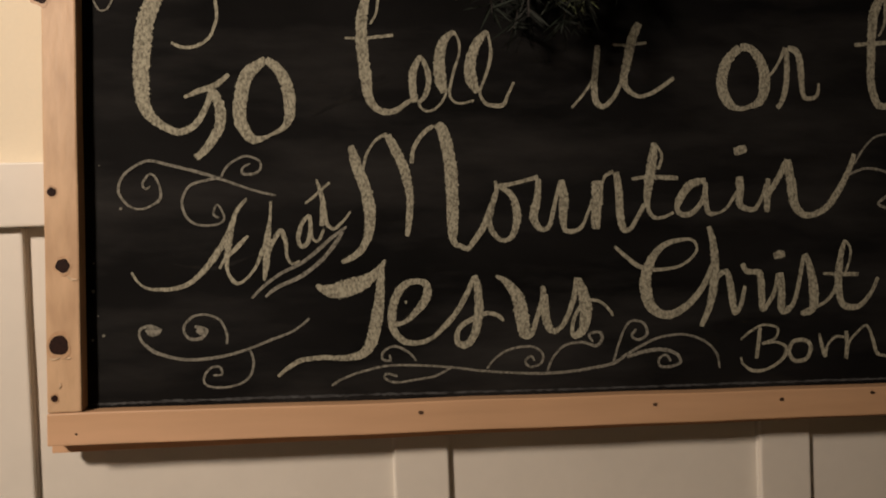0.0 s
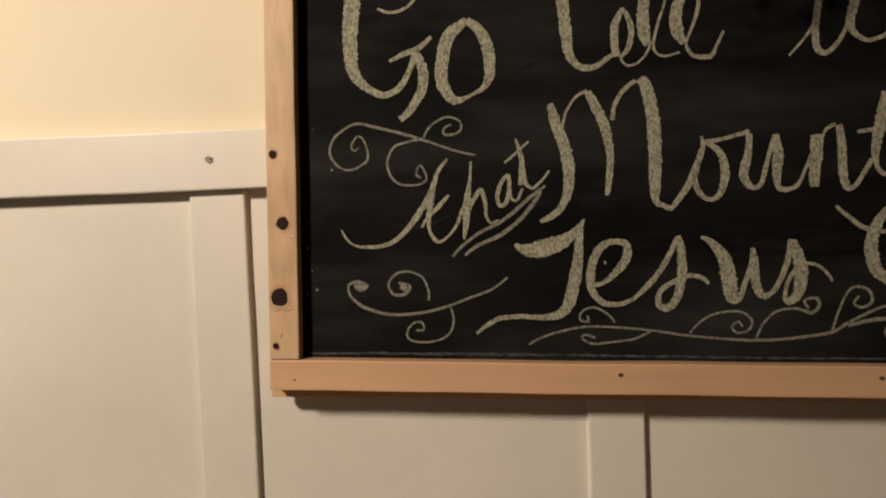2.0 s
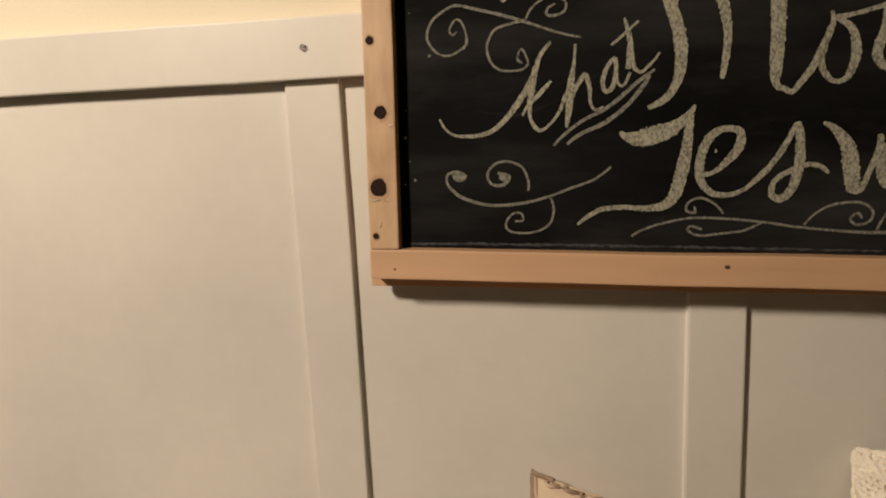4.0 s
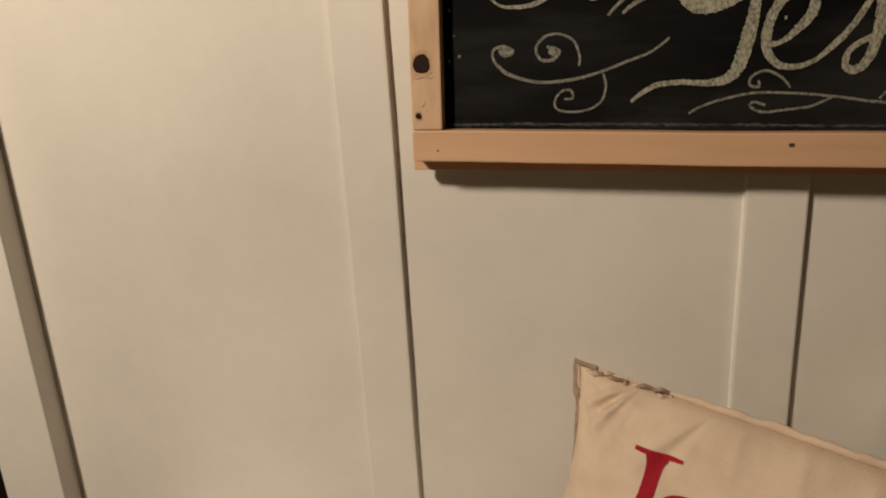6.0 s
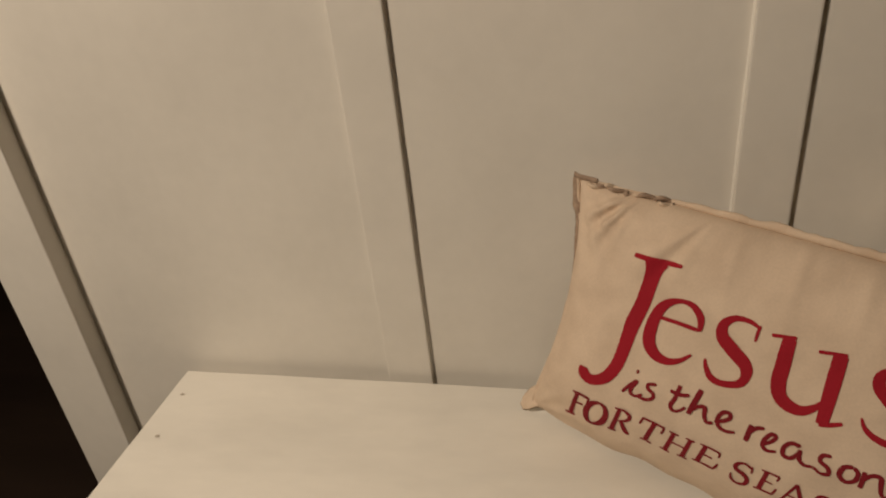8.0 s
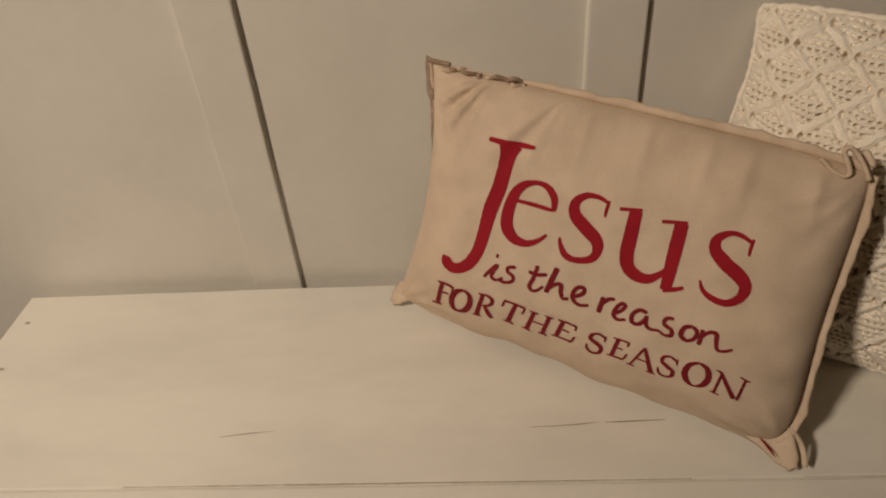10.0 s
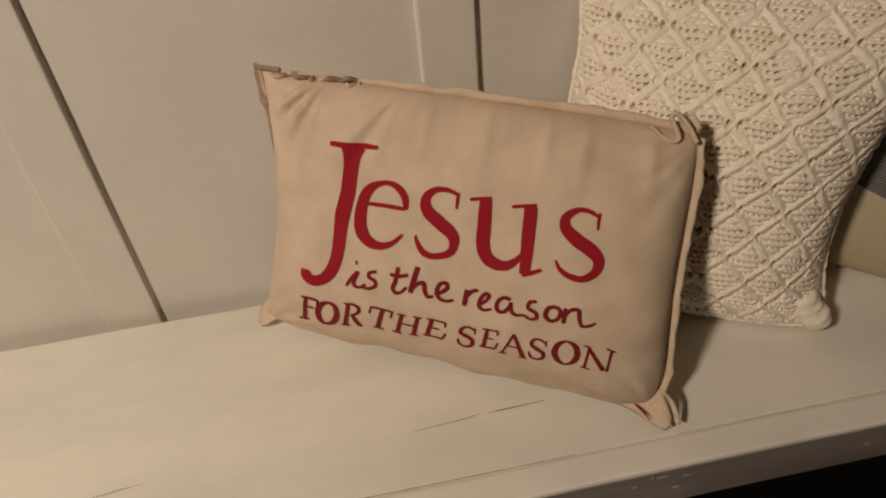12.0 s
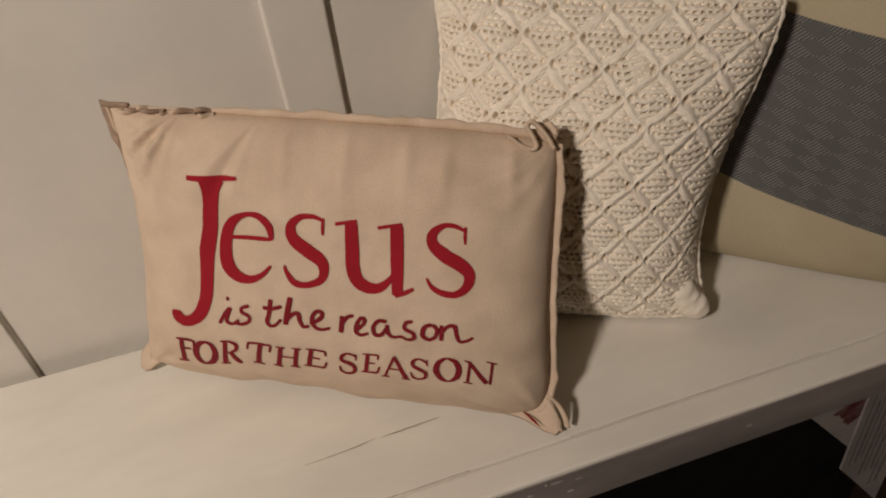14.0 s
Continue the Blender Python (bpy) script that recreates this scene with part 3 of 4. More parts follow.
def chalk_marks():
    """Each letter or flourish is one part; its further strokes hang on it."""
    rows, at = STROKES["list"], 0
    while at < len(rows):
        name, end = rows[at][0], at
        while end < len(rows) and rows[end][0] == name and (end == at or name not in ("curl", "vine", "underline")):
            end += 1
        word = name not in ("curl", "vine", "underline")
        thick = max(p[2] for i in range(at, end) for p in rows[i][1])
        letter = None
        for i in range(at, end):
            line = glide([(u, v, w * (0.85 if w < 4 or not word else 1.0)) for u, v, w in rows[i][1]], 1.3)
            lift = -0.0184 - 0.00006 * (i % 9)
            bm = ribbon(bmesh.new(), line, lambda u, v, k, l=lift: (u / 1000, l - 0.00005 * k, v / 1000), 0.3, i * 1.7, 3)
            title = "stroke" if letter else "chalk_letter" if word else "chalk_flourish"
            ob = part(title, bm, CHALK if word and thick > 4 else CHALK_FINE, letter or board)
            letter = letter or ob
        at = end


chalk_marks()
for line in ([(320, 352, 3), (296, 344, 7), (262, 328, 2)], [(318, 345, 1), (280, 329, 5), (240, 308, 1)], [(110, 166, 1), (150, 162, 4), (190, 176, 1)]):
    part("chalk_smear", ribbon(bmesh.new(), glide(line, 3), lambda u, v, k: (u / 1000, -0.01825, v / 1000), 0.8, 2.0), DUST, board)

# pine sprig that hangs over the top of the board
sprig = base("pine_sprig", pose(0.512, -0.075, 1.80), "dark green pine garland sprig hanging over the chalkboard", "garland")
rng = random.Random(5)
stems, needles = bmesh.new(), bmesh.new()
for s in range(20):
    x0, x1, zt = rng.uniform(-0.06, 0.06), rng.uniform(-0.07, 0.075), -rng.uniform(0.36, 0.462)
    yb = rng.uniform(-0.05, 0.028)
    line = [Vector((x0 + (x1 - x0) * k ** 1.5, yb * k, zt * k)) for k in (i / 24 for i in range(25))]
    for a, b in zip(line, line[1:]):
        vs = [stems.verts.new(p + o) for p in (a, b) for o in (Vector((-0.0012, 0, 0)), Vector((0.0006, 0.001, 0)), Vector((0.0006, -0.001, 0)))]
        for i in range(3):
            stems.faces.new((vs[i], vs[(i + 1) % 3], vs[3 + (i + 1) % 3], vs[3 + i]))
        for _ in range(16):
            p = a.lerp(b, rng.random())
            way = Vector((rng.uniform(-1, 1), rng.uniform(-1, 0.6), rng.uniform(-1.1, 0.2))).normalized() * rng.uniform(0.02, 0.034)
            if p.y + way.y > 0.03:
                way.y = 0
            side = way.cross(Vector((rng.uniform(-1, 1), 1, rng.uniform(-1, 1)))).normalized() * 0.0008
            needles.faces.new([needles.verts.new(q) for q in (p - side, p + way * 0.6 - side, p + way, p + way * 0.6 + side, p + side)])
tips = bmesh.new()
for _ in range(70):
    p = Vector((rng.uniform(0.006, 0.036), rng.uniform(-0.035, -0.012), -rng.uniform(0.405, 0.43)))
    way = Vector((rng.uniform(-0.7, 0.8), rng.uniform(-0.4, 0.3), rng.uniform(-1.0, 0.3))).normalized() * rng.uniform(0.010, 0.020)
    side = way.cross(Vector((0.1, 1, 0.2))).normalized() * 0.0006
    tips.faces.new([tips.verts.new(q) for q in (p - side, p + way * 0.6 - side, p + way, p + way * 0.6 + side, p + side)])
tagged(part("needle_tips", tips, TIPS, sprig, "pale green young needle tips"), kind="stuff")
part("stem", stems, BARK, sprig)
tagged(part("needles", needles, GREEN, sprig), kind="stuff")

# ---- bench ----
bench = base("bench", pose(0, 0, 0), "white painted wooden bench with worn grey front edge against the wall", "bench")
BX0, BX1 = -0.363, 1.62
part("seat_board", block(BX0, BX1, -0.3099, -0.0185, 0.414, 0.450, 0.0022, 60, 0.0011), WHITE_BENCH, bench, "white painted plank with fine scratches")
part("front_strip", block(BX0 + 0.001, BX1, -0.342, -0.3104, 0.392, 0.4498, 0.0028, 60, 0.0011), WHITE_BENCH, bench, "white painted strip")
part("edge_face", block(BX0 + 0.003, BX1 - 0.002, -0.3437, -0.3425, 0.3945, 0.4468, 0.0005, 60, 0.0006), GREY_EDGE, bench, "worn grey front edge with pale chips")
part("side_panel", block(BX0 + 0.02, BX0 + 0.042, -0.30, -0.03, 0.0, 0.4135, 0.002), WHITE_BENCH, bench)
part("side_panel", block(BX1 - 0.042, BX1 - 0.02, -0.30, -0.03, 0.0, 0.4135, 0.002), WHITE_BENCH, bench)


def on_seat(u, v, k):
    return (u / 1000, v / 1000, 0.45095 + 0.00004 * k)


SCRATCH_SEAM = material("scratch_seam", (0.50, 0.41, 0.31), 0.7, vary=0.4, scale=90.0, second=(0.20, 0.14, 0.09))
# Three scratches, then two strokes that draw the dark joint at the front strip.
for line in ([(275, -248, .7), (320, -246, 1.5), (345, -243, .8)], [(352, -244, 1.0), (385, -243, 2.0), (412, -242, .8)], [(-40, -252, .8), (-10, -248, 1.3), (16, -246, .6)],
             [(-120, -309, 1.0), (120, -309.5, 1.6), (330, -310, 1.2), (420, -310, .8)],
             [(520, -310, .5), (640, -310.5, .8), (800, -311, .5)]):
    part("scratch_seam", ribbon(bmesh.new(), glide([(u, v, w * 0.8) for u, v, w in line], 3), on_seat, 0.9, line[0][0] * .1), SCRATCH_SEAM, bench)
for x, y in ((-0.342, -0.070), (-0.333, -0.148), (-0.337, -0.262)):
    b = disc(x, y, 0.0026, 0.0022, 0.0, 0.3, 10)
    bmesh.ops.rotate(b, verts=b.verts, cent=(0, 0, 0), matrix=Matrix(((1, 0, 0), (0, 0, 1), (0, 1, 0))))
    for v in b.verts:
        v.co = Vector((v.co.x, v.co.y, 0.4511))
    bmesh.ops.recalc_face_normals(b, faces=b.faces)
    part("nail", b, material("filled_nail", (0.45, 0.38, 0.31), 0.6) if "filled_nail" not in bpy.data.materials else bpy.data.materials["filled_nail"], bench)
rng = random.Random(3)
for x, n in ((0.475, 2), (0.50, 3), (0.86, 3), (0.70, 1)):
    for _ in range(n):
        part("paint_chip", disc(x + rng.uniform(-0.02, 0.02), 0.4435 - rng.random() ** 2 * 0.03, rng.uniform(0.0015, 0.006), rng.uniform(0.0008, 0.0022), -0.3449, 0.6, 10), CHIP, bench)

# black bin and leaflets under the bench
bin_ = base("storage_bin", pose(0, 0, 0), "black felt storage bin under the bench", "storage bin")
part("bin_wall", block(0.25, 0.99, -0.290, -0.04, 0.001, 0.30, 0.012, 6, 0.004), BLACK, bin_)
part("bin_lid", block(0.245, 0.995, -0.294, -0.035, 0.3005, 0.335, 0.008, 6, 0.003), BLACK, bin_)


def leaflet(m, w, h, label, skew=0.0):
    """A slightly bowed printed sheet; skew slants its upright sides."""
    ob = base("leaflet", m, label, "leaflet")
    bm = bmesh.new()
    rows = [[bm.verts.new((w * i / 12 + skew * h * j, 0.002 * math.sin(3.14 * i / 12) + (0.003 if k else 0), h * j)) for i in range(13)] for k in (0, 1) for j in (0, 1)]
    for a, b in ((0, 1), (3, 2), (2, 0), (1, 3)):
        for i in range(12):
            bm.faces.new((rows[a][i], rows[a][i + 1], rows[b][i + 1], rows[b][i]))
    for i in (0, 12):
        bm.faces.new((rows[0][i], rows[1][i], rows[3][i], rows[2][i]))
    bmesh.ops.recalc_face_normals(bm, faces=bm.faces)
    part("sheet", bm, PAPER, ob)
    return ob


def ink(ob, x0, x1, z0, z1, w, mat, name, skew=0.0, ragged=0.0):
    """A printed patch that follows the bow of its sheet."""
    bm = bmesh.new()
    low, top = [], []
    for i in range(13):
        x = x0 + (x1 - x0) * i / 12
        y = 0.002 * math.sin(3.14 * x / w) - 0.0008
        e, f = ragged * noise.noise((x * 90, z0, 1.0)), ragged * noise.noise((x * 90, z1, 5.0))
        low.append(bm.verts.new((x + skew * (z0 + e), y, z0 + e)))
        top.append(bm.verts.new((x + skew * (z1 + f), y, z1 + f)))
    for i in range(12):
        bm.faces.new((low[i], low[i + 1], top[i + 1], top[i]))
    part(name, bm, mat, ob)


one = leaflet(pose(0.810, -0.301, 0.343, 0, 50.4, 0), 0.22, 0.066, "pale leaflet with a red picture under the bench")
ink(one, 0.070, 0.118, 0.022, 0.060, 0.22, PAPER_RED, "picture", ragged=0.007)
two = leaflet(pose(0.911, -0.309, 0.178, 0, 52.7, 0), 0.16, 0.1165, "pale printed leaflet with grey text under the bench", -1.454)
for i in range(8):
    x = 0.016 + 0.0155 * i
    ink(two, x, x + 0.005 + 0.003 * (i % 2), 0.010 + 0.009 * (i % 3), 0.105 - 0.012 * (i % 2), 0.16, PAPER_GREY, "text_bar", -1.454)


# ---- pillows ----
def sheet(bm, nu, nv, place, keep=None, size=(0.42, 0.29)):
    """A cloth grid over s, t in 0..1, with UV in metres."""
    uv = bm.loops.layers.uv.verify()
    grid = [[None] * (nv + 1) for _ in range(nu + 1)]
    for i in range(nu):
        for j in range(nv):
            if keep and not keep((i + 0.5) / nu, (j + 0.5) / nv):
                continue
            quad = []
            for a, b in ((i, j), (i + 1, j), (i + 1, j + 1), (i, j + 1)):
                if grid[a][b] is None:
                    grid[a][b] = bm.verts.new(place(a / nu, b / nv))
                quad.append(((a, b), grid[a][b]))
            f = bm.faces.new([q[1] for q in quad])
            for l, q in zip(f.loops, quad):
                l[uv].uv = (q[0][0] / nu * size[0], q[0][1] / nv * size[1])
    return bm


def ease(q, power=4, sharp=0.6):
    return max(0.0, 1 - abs(2 * q - 1) ** power) ** sharp


# lettered canvas pillow: four corners of its seam and the way it faces
P_TL, P_TR, P_BR, P_BL = Vector((0.192, -0.017, 0.743)), Vector((0.572, -0.190, 0.700)), Vector((0.513, -0.302, 0.458)), Vector((0.125, -0.057, 0.458))
P_N = Vector((-0.434, -0.830, 0.349))


def seam(s, t):
    x, y = 2 * s - 1, 2 * t - 1
    k = 1 - ((0.05 * (1 - s) + 0.10 * s) * (1 - t) + 0.05 * s * t) * (x * x * y * y) ** 2
    s, t = 0.5 + x * k / 2, 0.5 + y * k / 2
    ss = s + (4 * t * (1 - t) * (0.02 * (1 - s) ** 3 + 0.003 * (1 - s) ** 8) - 0.012 * 4 * t * (1 - t) * s ** 3) / 0.42
    return P_BL.lerp(P_BR, ss).lerp(P_TL.lerp(P_TR, ss), t) + Vector((0, 0.002 - 0.004 * (1 - s) ** 2, 0.009 - 0.006 * (1 - s) ** 2 + 0.0030 * math.sin(s * 17 + 1) + 0.002 * math.sin(s * 41))) * (4 * s * (1 - s) * (1 - t) ** 3)


def wrinkle(s, t):
    w = 0.0026 * noise.noise((s * 5, t * 4, 1.0)) + 0.0013 * noise.noise((s * 16, t * 13, 4.0))
    for cs, ct, k in ((0.0, 1.0, 0.35), (1.0, 1.0, 0.12), (1.0, 0.0, 0.2), (0.0, 0.0, 0.25)):
        d = math.hypot((s - cs) * 1.45, t - ct)
        a = math.atan2(t - ct, (s - cs) * 1.45)
        w += 0.0050 * k * math.exp(-((d - 0.20) / 0.11) ** 2) * math.sin(a * 17 + noise.noise((s * 4, t * 4, 2)) * 2.5)
    d, a = math.hypot((s - 0.19) * 1.45, t - 1.03), math.atan2(t - 1.03, (s - 0.19) * 1.45)
    w += 0.0052 * math.exp(-((d - 0.17) / 0.10) ** 2) * math.exp(-((a + 2.42) / 0.38) ** 2) * math.sin(a * 19 + 1.5 * noise.noise((s * 6, t * 6, 2)))
    d, a = math.hypot((s - 0.36) * 1.45, t - 1.02), math.atan2(t - 1.02, (s - 0.36) * 1.45)
    w += 0.0030 * math.exp(-((d - 0.2) / 0.13) ** 2) * math.exp(-((a + 2.2) / 0.35) ** 2) * math.sin(a * 13)
    for c in (0.42, 0.55, 0.68, 0.76, 0.90):
        w += 0.0019 * math.exp(-((s - c - 0.04 * (1 - t)) / 0.015) ** 2) * math.exp(-((t - 0.92) / 0.12) ** 2)
    return w


def front(s, t, lift=0.0):
    h = 0.066 * ease(s, 4, 0.5) * (ease(t, 2.6, 0.8) if t < 0.5 else ease(t, 4, 0.6)) * (1.1 - 0.45 * t)
    return seam(s, t) + P_N * (h + wrinkle(s, t) * min(1.0, h / 0.02) + lift)


def back(s, t):
    return seam(s, t) - P_N * (0.030 * ease(s) * ease(t))


pillow = base("lettered_pillow", pose(0, 0, 0), "beige canvas pillow with red printed lettering leaning on the bench", "pillow")
part("front_panel", sheet(bmesh.new(), 220, 150, front), CANVAS, pillow, smooth=True)
bm = sheet(bmesh.new(), 40, 28, back)
bmesh.ops.reverse_faces(bm, faces=bm.faces)
part("back_panel", bm, CANVAS, pillow, smooth=True)


def flange(name, points, wide, up, mat=PIPING):
    """A narrow doubled seam edge along points; up gives the way it stands out."""
    bm = bmesh.new()
    uv = bm.loops.layers.uv.verify()
    rows = []
    for i, p in enumerate(points):
        q, r = points[max(0, i - 1)], points[min(len(points) - 1, i + 1)]
        along = (r - q).normalized()
        out = up(i / (len(points) - 1)).normalized()
        side = along.cross(out).normalized()
        w = wide(i / (len(points) - 1)) * (1 + 0.35 * noise.noise(p * 34) + 0.2 * noise.noise(p * 120))
        sway = side * (0.0030 * noise.noise(p * 16) + 0.0012 * noise.noise(p * 70))
        ring = []
        for k in range(8):
            a = 6.2832 * k / 8
            ring.append(bm.verts.new(p + out * (w * (0.5 + 0.55 * math.cos(a))) + side * 0.0022 * math.sin(a) + sway))
        rows.append(ring)
    for j, (r, s) in enumerate(zip(rows, rows[1:])):
        for k in range(8):
            f = bm.faces.new((r[k], r[(k + 1) % 8], s[(k + 1) % 8], s[k]))
            for l in f.loops:
                l[uv].uv = (j * 0.004 + 0.002, k * 0.002)
    bm.faces.new(rows[0])
    bm.faces.new(rows[-1])
    bmesh.ops.recalc_face_normals(bm, faces=bm.faces)
    return part(name, bm, mat, pillow, smooth=True)


UPW = (P_TL - P_BL).normalized()
OUTW = (P_BR - P_BL).normalized()
flange("seam_edge", [seam(i / 90, 1.0) for i in range(91)], lambda k: 0.0024 + 0.0056 * min(1.0, max(0.0, k - 0.12) / 0.33), lambda k: UPW)
flange("seam_edge", [seam(1.0, i / 60) for i in range(61)], lambda k: 0.0080, lambda k: OUTW + P_N * 0.5)
flange("seam_edge", [seam(0.0, i / 60) for i in range(61)], lambda k: 0.0035, lambda k: -OUTW)
# loose corner tabs, and a red stitch on one
fold = [(0.885, 0.996), (0.915, 0.972), (0.94, 0.964), (0.953, 0.982), (0.940, 1.015), (0.929, 1.045), (0.940, 1.062), (0.962, 1.048), (0.985, 1.018), (1.0, 0.985)]
flange("corner_fold", [seam(s, t) + P_N * 0.010 for s, t, _ in glide([(s, t, 0) for s, t in fold], 0.004)], lambda k: 0.006, lambda k: UPW * 0.4 + P_N)
# Brown stitching, with the corner fold's dirt and shade put into the same colour.
STITCH = material("shaded_brown_stitching", (0.46, 0.335, 0.245), 0.9, vary=0.4, scale=160.0, second=(0.30, 0.21, 0.15), spec=0.1)
flange("turned_edge", [seam(0.0, 1.0 - 0.0075 * i) for i in range(61)], lambda k: 0.0070 * (1 - k) + 0.002, lambda k: P_N * 0.35 - OUTW, STITCH)
flange("turned_edge", [seam(0.002 * i, 1.0) - OUTW * 0.006 * (1 - i / 24) for i in range(25)], lambda k: 0.0080 - 0.002 * k, lambda k: UPW * 0.7 + P_N * 0.5, STITCH)
rng = random.Random(11)
for k in range(11):
    s0 = 0.03 + 0.0185 * k + rng.uniform(-0.004, 0.004)
    s1, lift, dip, tall = s0 + rng.uniform(0.028, 0.05), rng.uniform(0.0, 0.007), rng.uniform(-0.035, 0.008), rng.uniform(0.004, 0.0065)
    flange("seam_pucker", [seam(s0 + (s1 - s0) * i / 16, 0.998 + dip * math.sin(i * 0.2)) + P_N * (lift + 0.003 * math.sin(i * 0.35)) for i in range(17)],
           lambda k, w=tall: w * math.sin(3.0 * k + 0.07), lambda k: UPW * 0.6 + P_N * 0.6, STITCH if k % 2 else PIPING)


def flap(name, a, b, tip, wide, drop=0.0):
    """A small loose cloth tab from the line a-b to a rounded tip."""
    bm = bmesh.new()
    uv = bm.loops.layers.uv.verify()
    end = (b - a).normalized() * wide
    layers = []
    for lift in (0.0, 0.0035):
        grid = []
        for i in range(13):
            k = i / 12
            p, q = a.lerp(tip - end * (0.5 if k < 0.9 else 0.3), k), b.lerp(tip + end * (0.5 if k < 0.9 else 0.3), k)
            grid.append([bm.verts.new(p.lerp(q, j / 8) + Vector((0, 0, lift + 0.0035 * math.sin(j * 0.8 + i * 0.35) * (1 - k * 0.5) + drop * math.sin(3.14 * k)))) for j in range(9)])
        layers.append(grid)
        for i in range(12):
            for j in range(8):
                f = bm.faces.new((grid[i][j], grid[i][j + 1], grid[i + 1][j + 1], grid[i + 1][j]))
                for l in f.loops:
                    l[uv].uv = (l.vert.co.x, l.vert.co.y)
    rim = lambda g: [r[0] for r in g] + g[-1][1:] + [r[-1] for r in reversed(g[:-1])]
    lo, hi = rim(layers[0]), rim(layers[1])
    for k in range(len(lo) - 1):
        bm.faces.new((lo[k], lo[k + 1], hi[k + 1], hi[k]))
    bmesh.ops.recalc_face_normals(bm, faces=bm.faces)
    return part(name, bm, CANVAS, pillow, smooth=True)


flap("corner_tab", seam(0.945, 1.0), seam(1.0, 0.985), seam(0.99, 1.065) - P_N * 0.006, 0.020)
TIP = Vector((0.511, -0.306, 0.456))
flap("corner_tab", seam(0.90, 0.01) + P_N * 0.006, seam(1.0, 0.10), TIP, 0.012, 0.002)
flange("seam_edge", [seam(1.0, 0.10).lerp(TIP + Vector((0.006, 0.001, 0.005)), i / 16) + Vector((0.0035 * math.sin(3.14 * i / 16), 0, 0.002)) for i in range(17)], lambda k: 0.006, lambda k: OUTW + P_N * 0.6)
flap("corner_tab", seam(0.0, 0.10), seam(0.06, 0.01), Vector((0.122, -0.060, 0.457)), 0.012, 0.003)

MARKS = []


def print_stroke(name, text):
    MARKS.append((name, parse(text)))


print_stroke("J", "208,820,4.5  244,821,5.5  285,824,5.4  325,830,3.7")
print_stroke("J", "265,819,26.1  264,802,20.8  263,777,17.1  260,687,16.5  250,591,17.1  248,493,15.2  245,431,14.3  231,379,13.6  208,346,12.3  184,336,13.0  163,350,14.2  160,371,12.7")
print_stroke("e", "309,646,3.9  352,648,4.4  386,648,4.3  403,648,3.2")
print_stroke("e", "404,646,4.3  398,689,7.4  376,718,6.4  347,722,4.8  318,701,8.7  301,661,11.7  296,600,13.6  304,550,13.2  327,518,10.8  357,512,7.9  384,531,5.0  404,564,2.7")
print_stroke("s", "520,730,2.5  519,706,3.1  520,677,2.1")
print_stroke("s", "519,722,3.1  497,732,4.6  468,727,6.2  449,697,9.4  454,657,12.6  484,625,13.6  517,594,12.5  525,559,9.4  515,529,7.4  484,511,6.4  458,517,6.5  440,548,4.3  435,570,2.2")
print_stroke("u", "546,715,3.5  566,722,3.5  593,730,3.5")
print_stroke("u", "581,723,12.0  584,653,13.2  588,581,13.3  600,542,12.3  623,524,11.2  647,526,9.1  667,550,6.0  680,580,4.0")
print_stroke("u", "638,713,3.5  658,720,3.4  689,730,3.4")
print_stroke("u", "678,725,12.2  681,652,12.8  684,581,11.9  687,508,10.0")
print_stroke("u", "682,505,4.0  700,516,4.5  721,533,3.4")
print_stroke("s", "820,732,2.4  820,705,2.9  822,679,1.9")
print_stroke("s", "819,720,2.9  798,733,4.3  775,733,5.2  754,708,8.6  757,673,10.6  783,642,12.5  814,616,12.5  834,586,10.6  831,547,8.7  809,522,6.8  780,525,5.8  758,543,3.9  747,570,1.9")
print_stroke("i", "298,440,4.1  304,441,4.1")
print_stroke("i", "280,350,3.1  294,385,3.6  307,407,3.6  299,364,3.7  314,352,3.0  329,367,3.0")
print_stroke("s", "354,420,3.5  336,411,3.5  337,395,3.5  353,384,3.5  354,365,3.5  338,352,3.6  321,356,3.0")
print_stroke("t", "405,453,3.9  403,406,4.0  398,373,4.0  407,358,3.5  420,368,2.8  430,388,2.8")
print_stroke("t", "388,423,3.4  409,422,3.9  431,433,3.3")
print_stroke("h", "451,467,4.9  445,416,5.0  440,369,4.5")
print_stroke("h", "443,384,2.8  456,408,3.9  469,413,4.4  473,385,3.9  482,366,3.3  494,374,3.3")
print_stroke("e", "497,381,3.3  512,395,3.8  524,414,3.8  521,429,3.8  508,424,3.8  501,398,3.8  507,373,3.9  523,367,3.3  542,378,2.7")
print_stroke("r", "568,424,4.2  567,394,4.3  566,367,4.3")
print_stroke("r", "567,394,2.7  579,421,3.7  593,428,3.1")
print_stroke("e", "596,377,3.2  611,395,3.2  619,417,3.6  610,422,3.7  601,402,3.7  599,376,3.7  610,364,3.2  627,373,2.6")
print_stroke("a", "666,418,3.6  650,420,3.6  638,398,3.6  641,372,3.7  656,372,3.6  667,399,3.1")
print_stroke("a", "667,409,3.6  670,380,3.6  681,368,3.1  698,373,2.5  711,364,2.5")
print_stroke("s", "722,427,3.0  708,422,3.5  705,402,3.5  722,390,3.5  725,371,3.5  711,364,3.0")
print_stroke("o", "762,420,3.4  747,411,4.0  743,383,4.0  756,368,3.5  770,381,3.5  772,407,3.4  762,420,3.4")
print_stroke("n", "782,420,3.4  782,391,3.4  781,365,3.5")
print_stroke("n", "782,391,2.5  794,416,3.4  809,419,3.9  813,391,3.4  819,367,2.9  834,371,2.9  847,384,2.0")
print_stroke("F", "165,251,4.8  154,141,5.7")
print_stroke("F", "149,250,2.5  175,252,3.1  198,251,3.0")
